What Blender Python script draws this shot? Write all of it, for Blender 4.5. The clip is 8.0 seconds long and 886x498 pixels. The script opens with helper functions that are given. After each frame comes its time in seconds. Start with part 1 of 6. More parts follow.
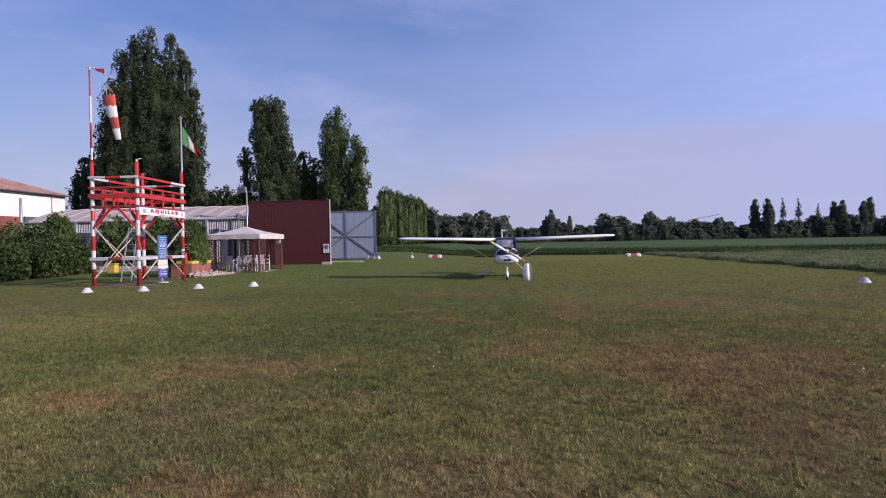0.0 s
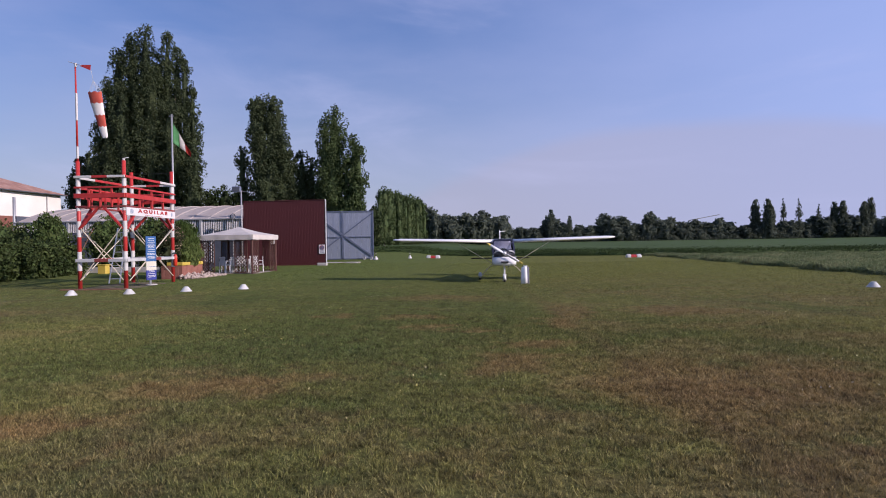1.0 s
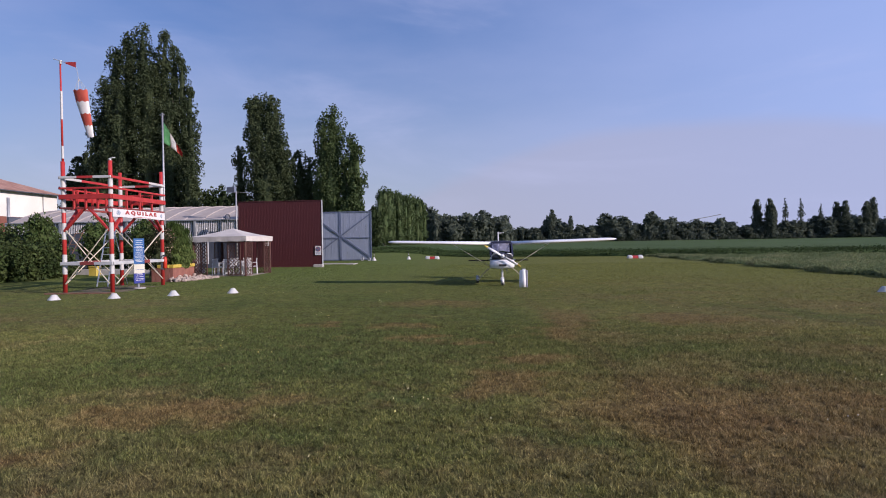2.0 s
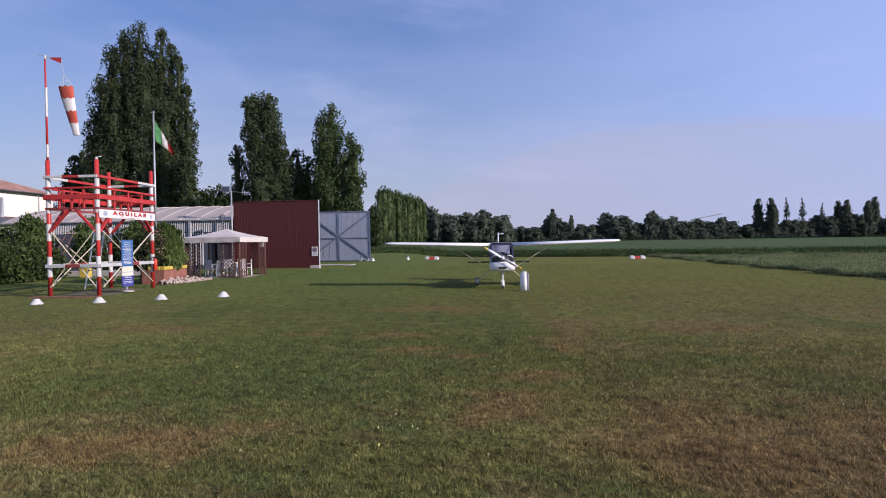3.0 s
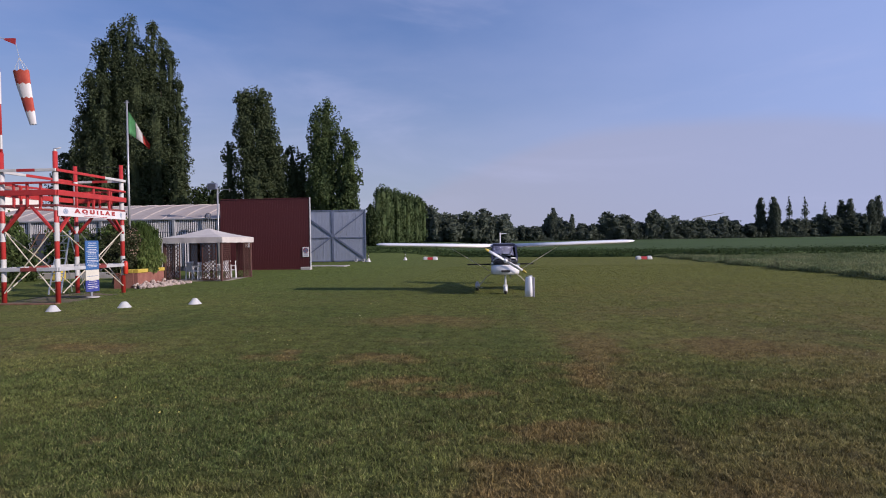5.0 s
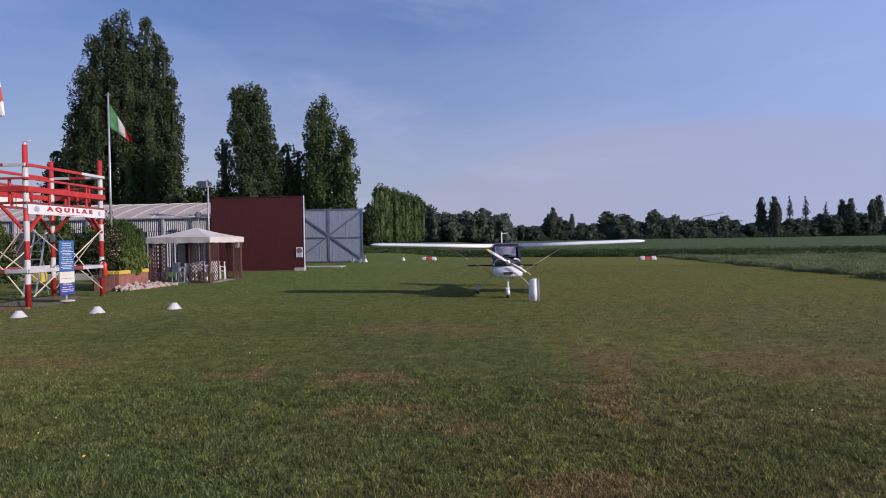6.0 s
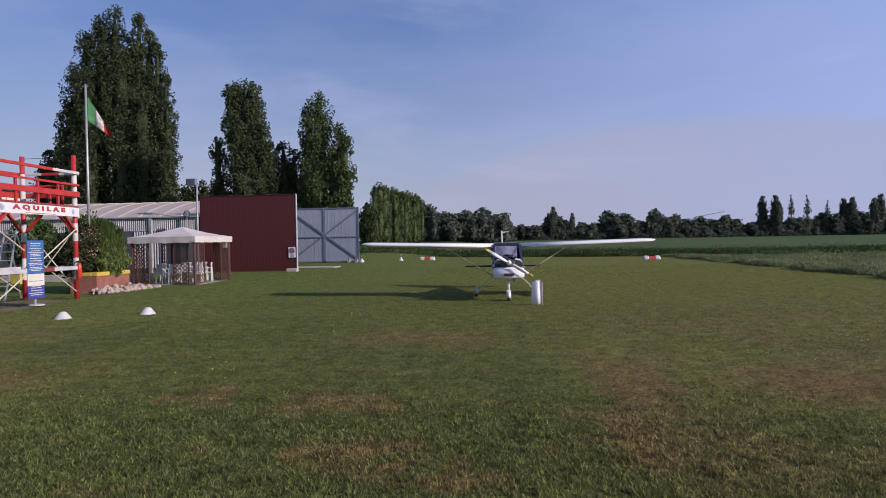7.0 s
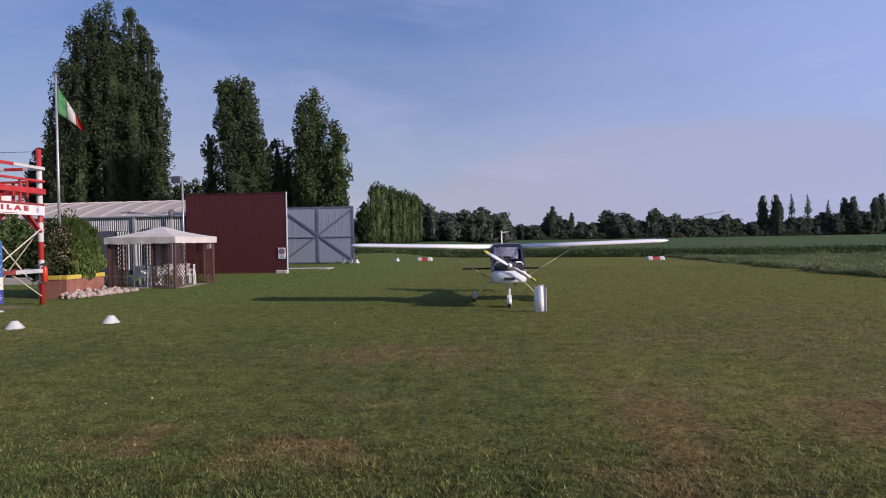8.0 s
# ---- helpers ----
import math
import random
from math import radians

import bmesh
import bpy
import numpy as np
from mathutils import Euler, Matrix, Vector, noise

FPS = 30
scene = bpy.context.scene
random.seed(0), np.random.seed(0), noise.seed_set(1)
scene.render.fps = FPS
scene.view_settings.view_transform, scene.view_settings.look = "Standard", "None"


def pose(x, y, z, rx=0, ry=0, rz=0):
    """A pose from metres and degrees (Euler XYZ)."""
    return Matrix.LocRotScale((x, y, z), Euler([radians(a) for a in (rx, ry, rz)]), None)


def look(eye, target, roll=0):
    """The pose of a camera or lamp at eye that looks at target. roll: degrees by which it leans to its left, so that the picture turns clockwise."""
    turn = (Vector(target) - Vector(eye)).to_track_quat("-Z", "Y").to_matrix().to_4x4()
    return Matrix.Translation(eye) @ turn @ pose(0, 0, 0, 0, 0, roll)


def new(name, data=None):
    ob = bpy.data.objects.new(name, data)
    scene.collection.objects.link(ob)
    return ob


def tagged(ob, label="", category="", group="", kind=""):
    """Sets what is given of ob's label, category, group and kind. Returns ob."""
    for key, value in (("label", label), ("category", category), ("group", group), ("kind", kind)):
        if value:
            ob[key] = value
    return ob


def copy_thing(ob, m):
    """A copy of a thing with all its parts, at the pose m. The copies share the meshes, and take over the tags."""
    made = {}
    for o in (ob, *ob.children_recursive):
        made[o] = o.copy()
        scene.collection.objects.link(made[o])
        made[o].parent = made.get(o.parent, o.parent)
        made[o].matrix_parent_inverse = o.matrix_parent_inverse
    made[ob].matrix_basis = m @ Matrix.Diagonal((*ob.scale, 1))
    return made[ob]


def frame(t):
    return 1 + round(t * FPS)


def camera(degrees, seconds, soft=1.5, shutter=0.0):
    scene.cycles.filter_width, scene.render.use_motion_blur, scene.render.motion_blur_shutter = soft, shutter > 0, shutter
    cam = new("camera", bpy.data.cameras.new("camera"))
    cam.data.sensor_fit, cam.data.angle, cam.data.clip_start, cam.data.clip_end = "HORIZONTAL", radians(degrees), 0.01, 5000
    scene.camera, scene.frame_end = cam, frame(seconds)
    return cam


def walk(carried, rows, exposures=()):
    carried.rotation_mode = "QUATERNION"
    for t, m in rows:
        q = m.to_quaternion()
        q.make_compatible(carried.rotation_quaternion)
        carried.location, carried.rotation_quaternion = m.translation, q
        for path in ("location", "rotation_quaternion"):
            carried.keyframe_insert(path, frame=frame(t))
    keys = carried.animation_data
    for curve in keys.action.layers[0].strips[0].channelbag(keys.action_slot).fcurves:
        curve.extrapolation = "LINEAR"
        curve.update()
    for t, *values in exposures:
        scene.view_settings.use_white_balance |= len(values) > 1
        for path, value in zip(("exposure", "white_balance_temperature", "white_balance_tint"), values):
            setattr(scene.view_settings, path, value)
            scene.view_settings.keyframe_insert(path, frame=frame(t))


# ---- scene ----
cam = camera(72.0, 8.0, 1.0)
EXPOSURE, KELVIN, TINT = 0.15, 6230, 24
PATH = [
    (0, (0.141, 0.229, 1.57), (-0.021, 2.222, 1.552), -1.0),
    (0.5, (0.189, 0.556, 1.615), (0.028, 2.549, 1.597), -0.9),
    (1, (0.264, 0.902, 1.649), (0.102, 2.895, 1.63), -0.9),
    (1.5, (0.358, 1.269, 1.691), (0.194, 3.262, 1.672), -0.9),
    (3, (0.428, 2.426, 1.838), (0.261, 4.419, 1.816), -0.9),
    (3.5, (0.428, 2.904, 1.84), (0.261, 4.897, 1.818), -0.9),
    (4, (0.419, 3.433, 1.85), (0.252, 5.426, 1.827), -0.9),
    (4.5, (0.405, 3.993, 1.88), (0.237, 5.985, 1.856), -0.9),
    (6, (0.285, 5.994, 1.912), (0.12, 7.987, 1.886), -0.9),
    (6.5, (0.287, 6.632, 1.903), (0.121, 8.625, 1.877), -0.9),
    (7, (0.293, 7.376, 1.895), (0.128, 9.369, 1.868), -1.0),
    (7.5, (0.305, 8.144, 1.919), (0.14, 10.137, 1.891), -0.9),
    (8, (0.292, 8.953, 1.928), (0.13, 10.946, 1.9), -1.0),
]
walk(cam, [(t, look(eye, target, roll)) for t, eye, target, roll in PATH], [(0, EXPOSURE + 0.18, KELVIN, TINT + 7), (1.5, EXPOSURE + 0.1, KELVIN, TINT + 2), (3, EXPOSURE + 0.22, KELVIN, TINT), (4, EXPOSURE, KELVIN, TINT), (6.5, EXPOSURE, KELVIN + 60, TINT), (8, EXPOSURE + 0.05, KELVIN + 220, TINT)])

# ---- sky and sun ----
SUN = Vector((4.2, -1.5, 2.0)).normalized()
world = bpy.data.worlds.new("sky")
scene.world = world
world.use_nodes = True
wn, wl = world.node_tree.nodes, world.node_tree.links
wn.clear()
w_out, w_bg, w_sky = wn.new("ShaderNodeOutputWorld"), wn.new("ShaderNodeBackground"), wn.new("ShaderNodeTexSky")
w_sky.sky_type, w_sky.sun_disc = "NISHITA", False
w_sky.sun_elevation = math.asin(SUN.z)
w_sky.sun_rotation = math.atan2(SUN.x, SUN.y)
w_sky.air_density, w_sky.dust_density, w_sky.ozone_density = 1.0, 0.5, 4.0
w_co, w_map = wn.new("ShaderNodeTexCoord"), wn.new("ShaderNodeMapping")
w_map.inputs["Scale"].default_value = (1.0, 1.0, 3.2)
w_map.inputs["Location"].default_value = (0.35, 0.1, 0.2)
w_noise, w_ramp, w_mix = wn.new("ShaderNodeTexNoise"), wn.new("ShaderNodeValToRGB"), wn.new("ShaderNodeMix")
w_noise.inputs["Scale"].default_value, w_noise.inputs["Detail"].default_value = 1.5, 7.0
w_noise.inputs["Roughness"].default_value = 0.5
w_ramp.color_ramp.elements[0].position, w_ramp.color_ramp.elements[1].position = 0.45, 0.74
w_ramp.color_ramp.elements[1].color = (0.42, 0.42, 0.42, 1)
w_mix.data_type = "RGBA"
w_mix.inputs["B"].default_value = (5.5, 6.0, 8.0, 1)
wl.new(w_co.outputs["Generated"], w_map.inputs["Vector"])
wl.new(w_map.outputs["Vector"], w_noise.inputs["Vector"])
wl.new(w_noise.outputs["Fac"], w_ramp.inputs["Fac"])
wl.new(w_ramp.outputs["Color"], w_mix.inputs["Factor"])
w_sat = wn.new("ShaderNodeHueSaturation")
w_sat.inputs["Saturation"].default_value, w_sat.inputs["Hue"].default_value, w_sat.inputs["Value"].default_value = 1.2, 0.505, 1.16
wl.new(w_sky.outputs["Color"], w_sat.inputs["Color"])
wl.new(w_sat.outputs["Color"], w_mix.inputs["A"])
w_sep, w_low, w_haze = wn.new("ShaderNodeSeparateXYZ"), wn.new("ShaderNodeMapRange"), wn.new("ShaderNodeMix")
w_low.interpolation_type = "SMOOTHSTEP"
w_low.inputs["From Min"].default_value, w_low.inputs["From Max"].default_value = -0.02, 0.38
w_low.inputs["To Min"].default_value, w_low.inputs["To Max"].default_value = 0.74, 0.0
w_haze.data_type = "RGBA"
w_haze.inputs["B"].default_value = (4.5, 4.75, 4.7, 1)
wl.new(w_co.outputs["Generated"], w_sep.inputs["Vector"])
wl.new(w_sep.outputs["Z"], w_low.inputs["Value"])
wl.new(w_low.outputs["Result"], w_haze.inputs["Factor"])
wl.new(w_mix.outputs["Result"], w_haze.inputs["A"])
# a low grey cloud bank with an arched upper edge
w_from, w_sq, w_arch, w_rag, w_over = [wn.new("ShaderNodeMath") for _ in range(5)]
w_soft, w_bank = wn.new("ShaderNodeMapRange"), wn.new("ShaderNodeMix")
w_from.operation, w_sq.operation, w_arch.operation, w_rag.operation, w_over.operation = "SUBTRACT", "MULTIPLY", "MULTIPLY_ADD", "MULTIPLY_ADD", "SUBTRACT"
w_from.inputs[1].default_value = 0.33
wl.new(w_sep.outputs["X"], w_from.inputs[0])
wl.new(w_from.outputs["Value"], w_sq.inputs[0])
wl.new(w_from.outputs["Value"], w_sq.inputs[1])
w_arch.inputs[1].default_value, w_arch.inputs[2].default_value = -0.5, 0.145
wl.new(w_sq.outputs["Value"], w_arch.inputs[0])
w_rag.inputs[1].default_value = 0.06
wl.new(w_noise.outputs["Fac"], w_rag.inputs[0])
wl.new(w_arch.outputs["Value"], w_rag.inputs[2])
wl.new(w_sep.outputs["Z"], w_over.inputs[0])
wl.new(w_rag.outputs["Value"], w_over.inputs[1])
w_soft.interpolation_type = "SMOOTHSTEP"
w_soft.inputs["From Min"].default_value, w_soft.inputs["From Max"].default_value = -0.02, 0.016
w_soft.inputs["To Min"].default_value, w_soft.inputs["To Max"].default_value = 0.48, 0.0
w_bank.data_type = "RGBA"
w_bank.inputs["B"].default_value = (4.75, 4.95, 5.95, 1)
wl.new(w_over.outputs["Value"], w_soft.inputs["Value"])
wl.new(w_soft.outputs["Result"], w_bank.inputs["Factor"])
# the sky pales towards the sun's side
w_lift, w_veil = wn.new("ShaderNodeMapRange"), wn.new("ShaderNodeMix")
w_lift.interpolation_type = "SMOOTHSTEP"
w_lift.inputs["From Min"].default_value, w_lift.inputs["From Max"].default_value = -0.35, 0.75
w_lift.inputs["To Min"].default_value, w_lift.inputs["To Max"].default_value = 0.16, 0.85
w_veil.data_type = "RGBA"
w_veil.inputs["B"].default_value = (4.3, 5.9, 9.6, 1)
wl.new(w_sep.outputs["X"], w_lift.inputs["Value"])
wl.new(w_lift.outputs["Result"], w_veil.inputs["Factor"])
wl.new(w_haze.outputs["Result"], w_veil.inputs["A"])
wl.new(w_veil.outputs["Result"], w_bank.inputs["A"])
# thin streaks of cirrus
w_turn, w_wisp, w_thin, w_cirrus = wn.new("ShaderNodeMapping"), wn.new("ShaderNodeTexNoise"), wn.new("ShaderNodeMapRange"), wn.new("ShaderNodeMix")
w_turn.inputs["Rotation"].default_value, w_turn.inputs["Scale"].default_value = (0.0, radians(38), 0.0), (1.1, 1.0, 4.5)
w_wisp.inputs["Scale"].default_value, w_wisp.inputs["Detail"].default_value, w_wisp.inputs["Roughness"].default_value, w_wisp.inputs["Distortion"].default_value = 2.0, 9.0, 0.55, 0.7
w_thin.interpolation_type = "SMOOTHSTEP"
w_thin.inputs["From Min"].default_value, w_thin.inputs["From Max"].default_value = 0.46, 0.74
w_thin.inputs["To Min"].default_value, w_thin.inputs["To Max"].default_value = 0.0, 0.3
w_cirrus.data_type = "RGBA"
w_cirrus.inputs["B"].default_value = (6.2, 6.9, 9.2, 1)
wl.new(w_co.outputs["Generated"], w_turn.inputs["Vector"])
wl.new(w_turn.outputs["Vector"], w_wisp.inputs["Vector"])
wl.new(w_wisp.outputs["Fac"], w_thin.inputs["Value"])
wl.new(w_thin.outputs["Result"], w_cirrus.inputs["Factor"])
wl.new(w_bank.outputs["Result"], w_cirrus.inputs["A"])
wl.new(w_cirrus.outputs["Result"], w_bg.inputs["Color"])
wl.new(w_bg.outputs["Background"], w_out.inputs["Surface"])
w_bg.inputs["Strength"].default_value = 0.074
sun_data = bpy.data.lights.new("sun", "SUN")
sun_data.energy, sun_data.angle, sun_data.color = 4.3, radians(0.6), (1.0, 0.9, 0.76)
sun = new("sun", sun_data)
sun.matrix_world = look(SUN * 60, (0, 0, 0))


# ---- materials ----
def surf(name, c1, c2, scale=4.0, rough=0.7, bump=0.15, metal=0.0, fine=60.0, grime=0.25, coords="Object", island=0.0, stretch=None, coat=0.0):
    """A surface with two colours mixed at a coarse and a fine scale, with relief."""
    m = bpy.data.materials.new(name)
    m.use_nodes = True
    n, l = m.node_tree.nodes, m.node_tree.links
    b = n["Principled BSDF"]
    if coords == "World":
        co = n.new("ShaderNodeNewGeometry").outputs["Position"]
    else:
        co = n.new("ShaderNodeTexCoord").outputs["Object"]
    if stretch:
        mp = n.new("ShaderNodeMapping")
        mp.inputs["Scale"].default_value = stretch
        l.new(co, mp.inputs["Vector"])
        co = mp.outputs["Vector"]
    big, small = n.new("ShaderNodeTexNoise"), n.new("ShaderNodeTexNoise")
    big.inputs["Scale"].default_value, big.inputs["Detail"].default_value = scale, 5.0
    small.inputs["Scale"].default_value, small.inputs["Detail"].default_value = fine, 3.0
    l.new(co, big.inputs["Vector"])
    l.new(co, small.inputs["Vector"])
    ramp = n.new("ShaderNodeValToRGB")
    ramp.color_ramp.elements[0].position, ramp.color_ramp.elements[1].position = 0.35, 0.68
    ramp.color_ramp.elements[0].color, ramp.color_ramp.elements[1].color = (*c1, 1), (*c2, 1)
    l.new(big.outputs["Fac"], ramp.inputs["Fac"])
    vary = n.new("ShaderNodeHueSaturation")
    value = n.new("ShaderNodeMapRange")
    value.inputs["To Min"].default_value, value.inputs["To Max"].default_value = 1 - grime, 1 + grime
    l.new(small.outputs["Fac"], value.inputs["Value"])
    l.new(ramp.outputs["Color"], vary.inputs["Color"])
    out = value.outputs["Result"]
    if island:
        geo, isl, mul = n.new("ShaderNodeNewGeometry"), n.new("ShaderNodeMapRange"), n.new("ShaderNodeMath")
        isl.inputs["To Min"].default_value, isl.inputs["To Max"].default_value = 1 - island, 1 + island
        mul.operation = "MULTIPLY"
        l.new(geo.outputs["Random Per Island"], isl.inputs["Value"])
        l.new(out, mul.inputs[0])
        l.new(isl.outputs["Result"], mul.inputs[1])
        out = mul.outputs["Value"]
        hue = n.new("ShaderNodeMapRange")
        hue.inputs["To Min"].default_value, hue.inputs["To Max"].default_value = 0.49, 0.51
        l.new(geo.outputs["Random Per Island"], hue.inputs["Value"])
        l.new(hue.outputs["Result"], vary.inputs["Hue"])
    l.new(out, vary.inputs["Value"])
    l.new(vary.outputs["Color"], b.inputs["Base Color"])
    b.inputs["Roughness"].default_value, b.inputs["Metallic"].default_value = rough, metal
    b.inputs["Coat Weight"].default_value = coat
    if bump:
        bp = n.new("ShaderNodeBump")
        bp.inputs["Strength"].default_value, bp.inputs["Distance"].default_value = bump, 0.02
        l.new(small.outputs["Fac"], bp.inputs["Height"])
        l.new(bp.outputs["Normal"], b.inputs["Normal"])
    return m


def foliage(name, c1, c2, scale=0.5, island=0.35, sheer=0.25):
    """Leaves: matt, with light passing through, and each leaf a little different."""
    m = surf(name, c1, c2, scale, 0.65, 0.0, 0.0, 3.0, 0.25, "World", island)
    n, l = m.node_tree.nodes, m.node_tree.links
    b, out = n["Principled BSDF"], n["Material Output"]
    tr, mix = n.new("ShaderNodeBsdfTranslucent"), n.new("ShaderNodeMixShader")
    mix.inputs["Fac"].default_value = sheer
    l.new(b.inputs["Base Color"].links[0].from_socket, tr.inputs["Color"])
    l.new(b.outputs["BSDF"], mix.inputs[1])
    l.new(tr.outputs["BSDF"], mix.inputs[2])
    l.new(mix.outputs["Shader"], out.inputs["Surface"])
    b.inputs["Specular IOR Level"].default_value = 0.12
    return m


# patches of the lawn, each (x, y, half width, half length): parched, and lush
PARCHED = ((-1.2, 19.3, 2.0, 1.1), (-1.6, 14.5, 0.75, 0.55), (-3.4, 14.9, 0.5, 0.45), (0.6, 9.2, 0.6, 0.8), (2.3, 8.0, 1.25, 1.7), (2.0, 15.5, 0.6, 2.4), (-2.8, 8.0, 1.2, 0.6),
           (-4.0, 6.3, 0.9, 0.4), (-1.8, 4.1, 0.8, 0.3), (-7.2, 15.8, 1.3, 0.7), (4.0, 8.4, 1.0, 0.8), (1.5, 13.2, 0.5, 1.0), (-1.0, 12.6, 0.5, 0.4), (0.0, 12.1, 0.5, 0.3), (1.0, 10.7, 0.8, 0.35), (4.6, 15.6, 1.4, 1.0))
LUSH = ((-2.4, 10.9, 2.9, 2.0), (-5.6, 12.8, 2.2, 1.4), (-0.5, 11.3, 0.9, 1.8), (3.3, 11.8, 1.2, 0.7), (0.6, 16.6, 0.6, 2.2), (0.45, 13.6, 0.45, 2.4), (0.7, 20.0, 0.5, 2.0), (-2.6, 13.2, 2.0, 0.8), (5.6, 12.4, 1.0, 0.6), (3.6, 13.6, 1.6, 0.6), (4.4, 10.6, 1.2, 1.0))


def turf(name, blades, even=False):
    """Mown grass: dark green, olive and dry reddish-brown patches, the same pattern for the soil sheet and the blades on it."""
    m = bpy.data.materials.new(name)
    m.use_nodes = True
    n, l = m.node_tree.nodes, m.node_tree.links
    b = n["Principled BSDF"]
    co = n.new("ShaderNodeNewGeometry")
    flat = n.new("ShaderNodeMapping")
    flat.inputs["Scale"].default_value = (1, 1, 0)
    l.new(co.outputs["Position"], flat.inputs["Vector"])

    def noise_at(scale, detail=4.0, rough=0.55, where=flat):
        t = n.new("ShaderNodeTexNoise")
        t.inputs["Scale"].default_value, t.inputs["Detail"].default_value, t.inputs["Roughness"].default_value = scale, detail, rough
        l.new(where.outputs["Vector"], t.inputs["Vector"])
        return t.outputs["Fac"]

    def blend(fac, a, c, lo, hi):
        r, x = n.new("ShaderNodeMapRange"), n.new("ShaderNodeMix")
        r.inputs["From Min"].default_value, r.inputs["From Max"].default_value = lo, hi
        x.data_type = "RGBA"
        l.new(fac, r.inputs["Value"])
        l.new(r.outputs["Result"], x.inputs["Factor"])
        for socket, value in (("A", a), ("B", c)):
            if isinstance(value, tuple):
                x.inputs[socket].default_value = (*value, 1)
            else:
                l.new(value, x.inputs[socket])
        return x.outputs["Result"]

    along = n.new("ShaderNodeMapping")
    along.inputs["Scale"].default_value = (1, 0.3, 0)
    l.new(co.outputs["Position"], along.inputs["Vector"])
    parts, field, sway, drift = n.new("ShaderNodeSeparateXYZ"), n.new("ShaderNodeMath"), n.new("ShaderNodeMath"), n.new("ShaderNodeMapRange")
    sway.operation, field.operation, drift.interpolation_type = "MULTIPLY_ADD", "ADD", "SMOOTHSTEP"
    l.new(co.outputs["Position"], parts.inputs["Vector"])
    l.new(noise_at(0.35, 4.0, 0.6), sway.inputs[0])
    sway.inputs[1].default_value = 6.0
    l.new(parts.outputs["X"], sway.inputs[2])
    l.new(sway.outputs["Value"], drift.inputs["Value"])
    drift.inputs["From Min"].default_value, drift.inputs["From Max"].default_value = 3.4, 6.2
    drift.inputs["To Min"].default_value, drift.inputs["To Max"].default_value = -0.01, 0.16
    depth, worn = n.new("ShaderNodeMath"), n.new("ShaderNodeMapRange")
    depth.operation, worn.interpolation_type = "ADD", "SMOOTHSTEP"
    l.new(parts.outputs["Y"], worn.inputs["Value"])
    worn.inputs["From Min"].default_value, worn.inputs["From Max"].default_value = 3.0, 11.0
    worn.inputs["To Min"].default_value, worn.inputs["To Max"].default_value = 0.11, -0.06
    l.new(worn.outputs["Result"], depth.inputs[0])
    pale, straw = n.new("ShaderNodeMapRange"), n.new("ShaderNodeMath")
    pale.interpolation_type, straw.operation = "SMOOTHSTEP", "ADD"
    l.new(sway.outputs["Value"], pale.inputs["Value"])
    pale.inputs["From Min"].default_value, pale.inputs["From Max"].default_value = -8.0, -0.5
    pale.inputs["To Min"].default_value, pale.inputs["To Max"].default_value = 0.15, 0.0
    l.new(drift.outputs["Result"], straw.inputs[0])
    l.new(pale.outputs["Result"], straw.inputs[1])
    l.new(straw.outputs["Value"], depth.inputs[1])
    drift = depth
    wide = n.new("ShaderNodeMath")
    wide.operation = "MINIMUM"
    l.new(drift.outputs["Value"], wide.inputs[0])
    wide.inputs[1].default_value = 0.11
    low = n.new("ShaderNodeMath")
    low.operation = "MAXIMUM"
    l.new(wide.outputs["Value"], low.inputs[0])
    low.inputs[1].default_value = -0.11
    wide = low
    l.new(noise_at(0.16), field.inputs[0])
    l.new(wide.outputs["Value"], field.inputs[1])
    green = blend(field.outputs["Value"], (0.112, 0.142, 0.046), (0.265, 0.255, 0.09), 0.36, 0.66)
    patch = n.new("ShaderNodeMath")
    patch.operation = "ADD"
    l.new(noise_at(0.42, 6.0, 0.6), patch.inputs[0])
    l.new(wide.outputs["Value"], patch.inputs[1])
    dry = blend(patch.outputs["Value"], green, (0.3, 0.22, 0.112), 0.51, 0.76)
    dry = blend(noise_at(0.3, 3.0, 0.5, along), dry, (0.072, 0.122, 0.044), 0.58, 0.76)
    dry = blend(noise_at(0.8, 5.0, 0.65), dry, (0.088, 0.134, 0.046), 0.54, 0.74)
    stir, shake, moved = n.new("ShaderNodeTexNoise"), n.new("ShaderNodeVectorMath"), n.new("ShaderNodeVectorMath")
    stir.inputs["Scale"].default_value, stir.inputs["Detail"].default_value = 1.1, 5.0
    l.new(flat.outputs["Vector"], stir.inputs["Vector"])
    shake.operation, moved.operation = "MULTIPLY_ADD", "ADD"
    shake.inputs[1].default_value, shake.inputs[2].default_value = (2.4, 2.4, 0), (-1.2, -1.2, 0)
    l.new(stir.outputs["Color"], shake.inputs[0])
    l.new(shake.outputs["Vector"], moved.inputs[0])
    l.new(flat.outputs["Vector"], moved.inputs[1])

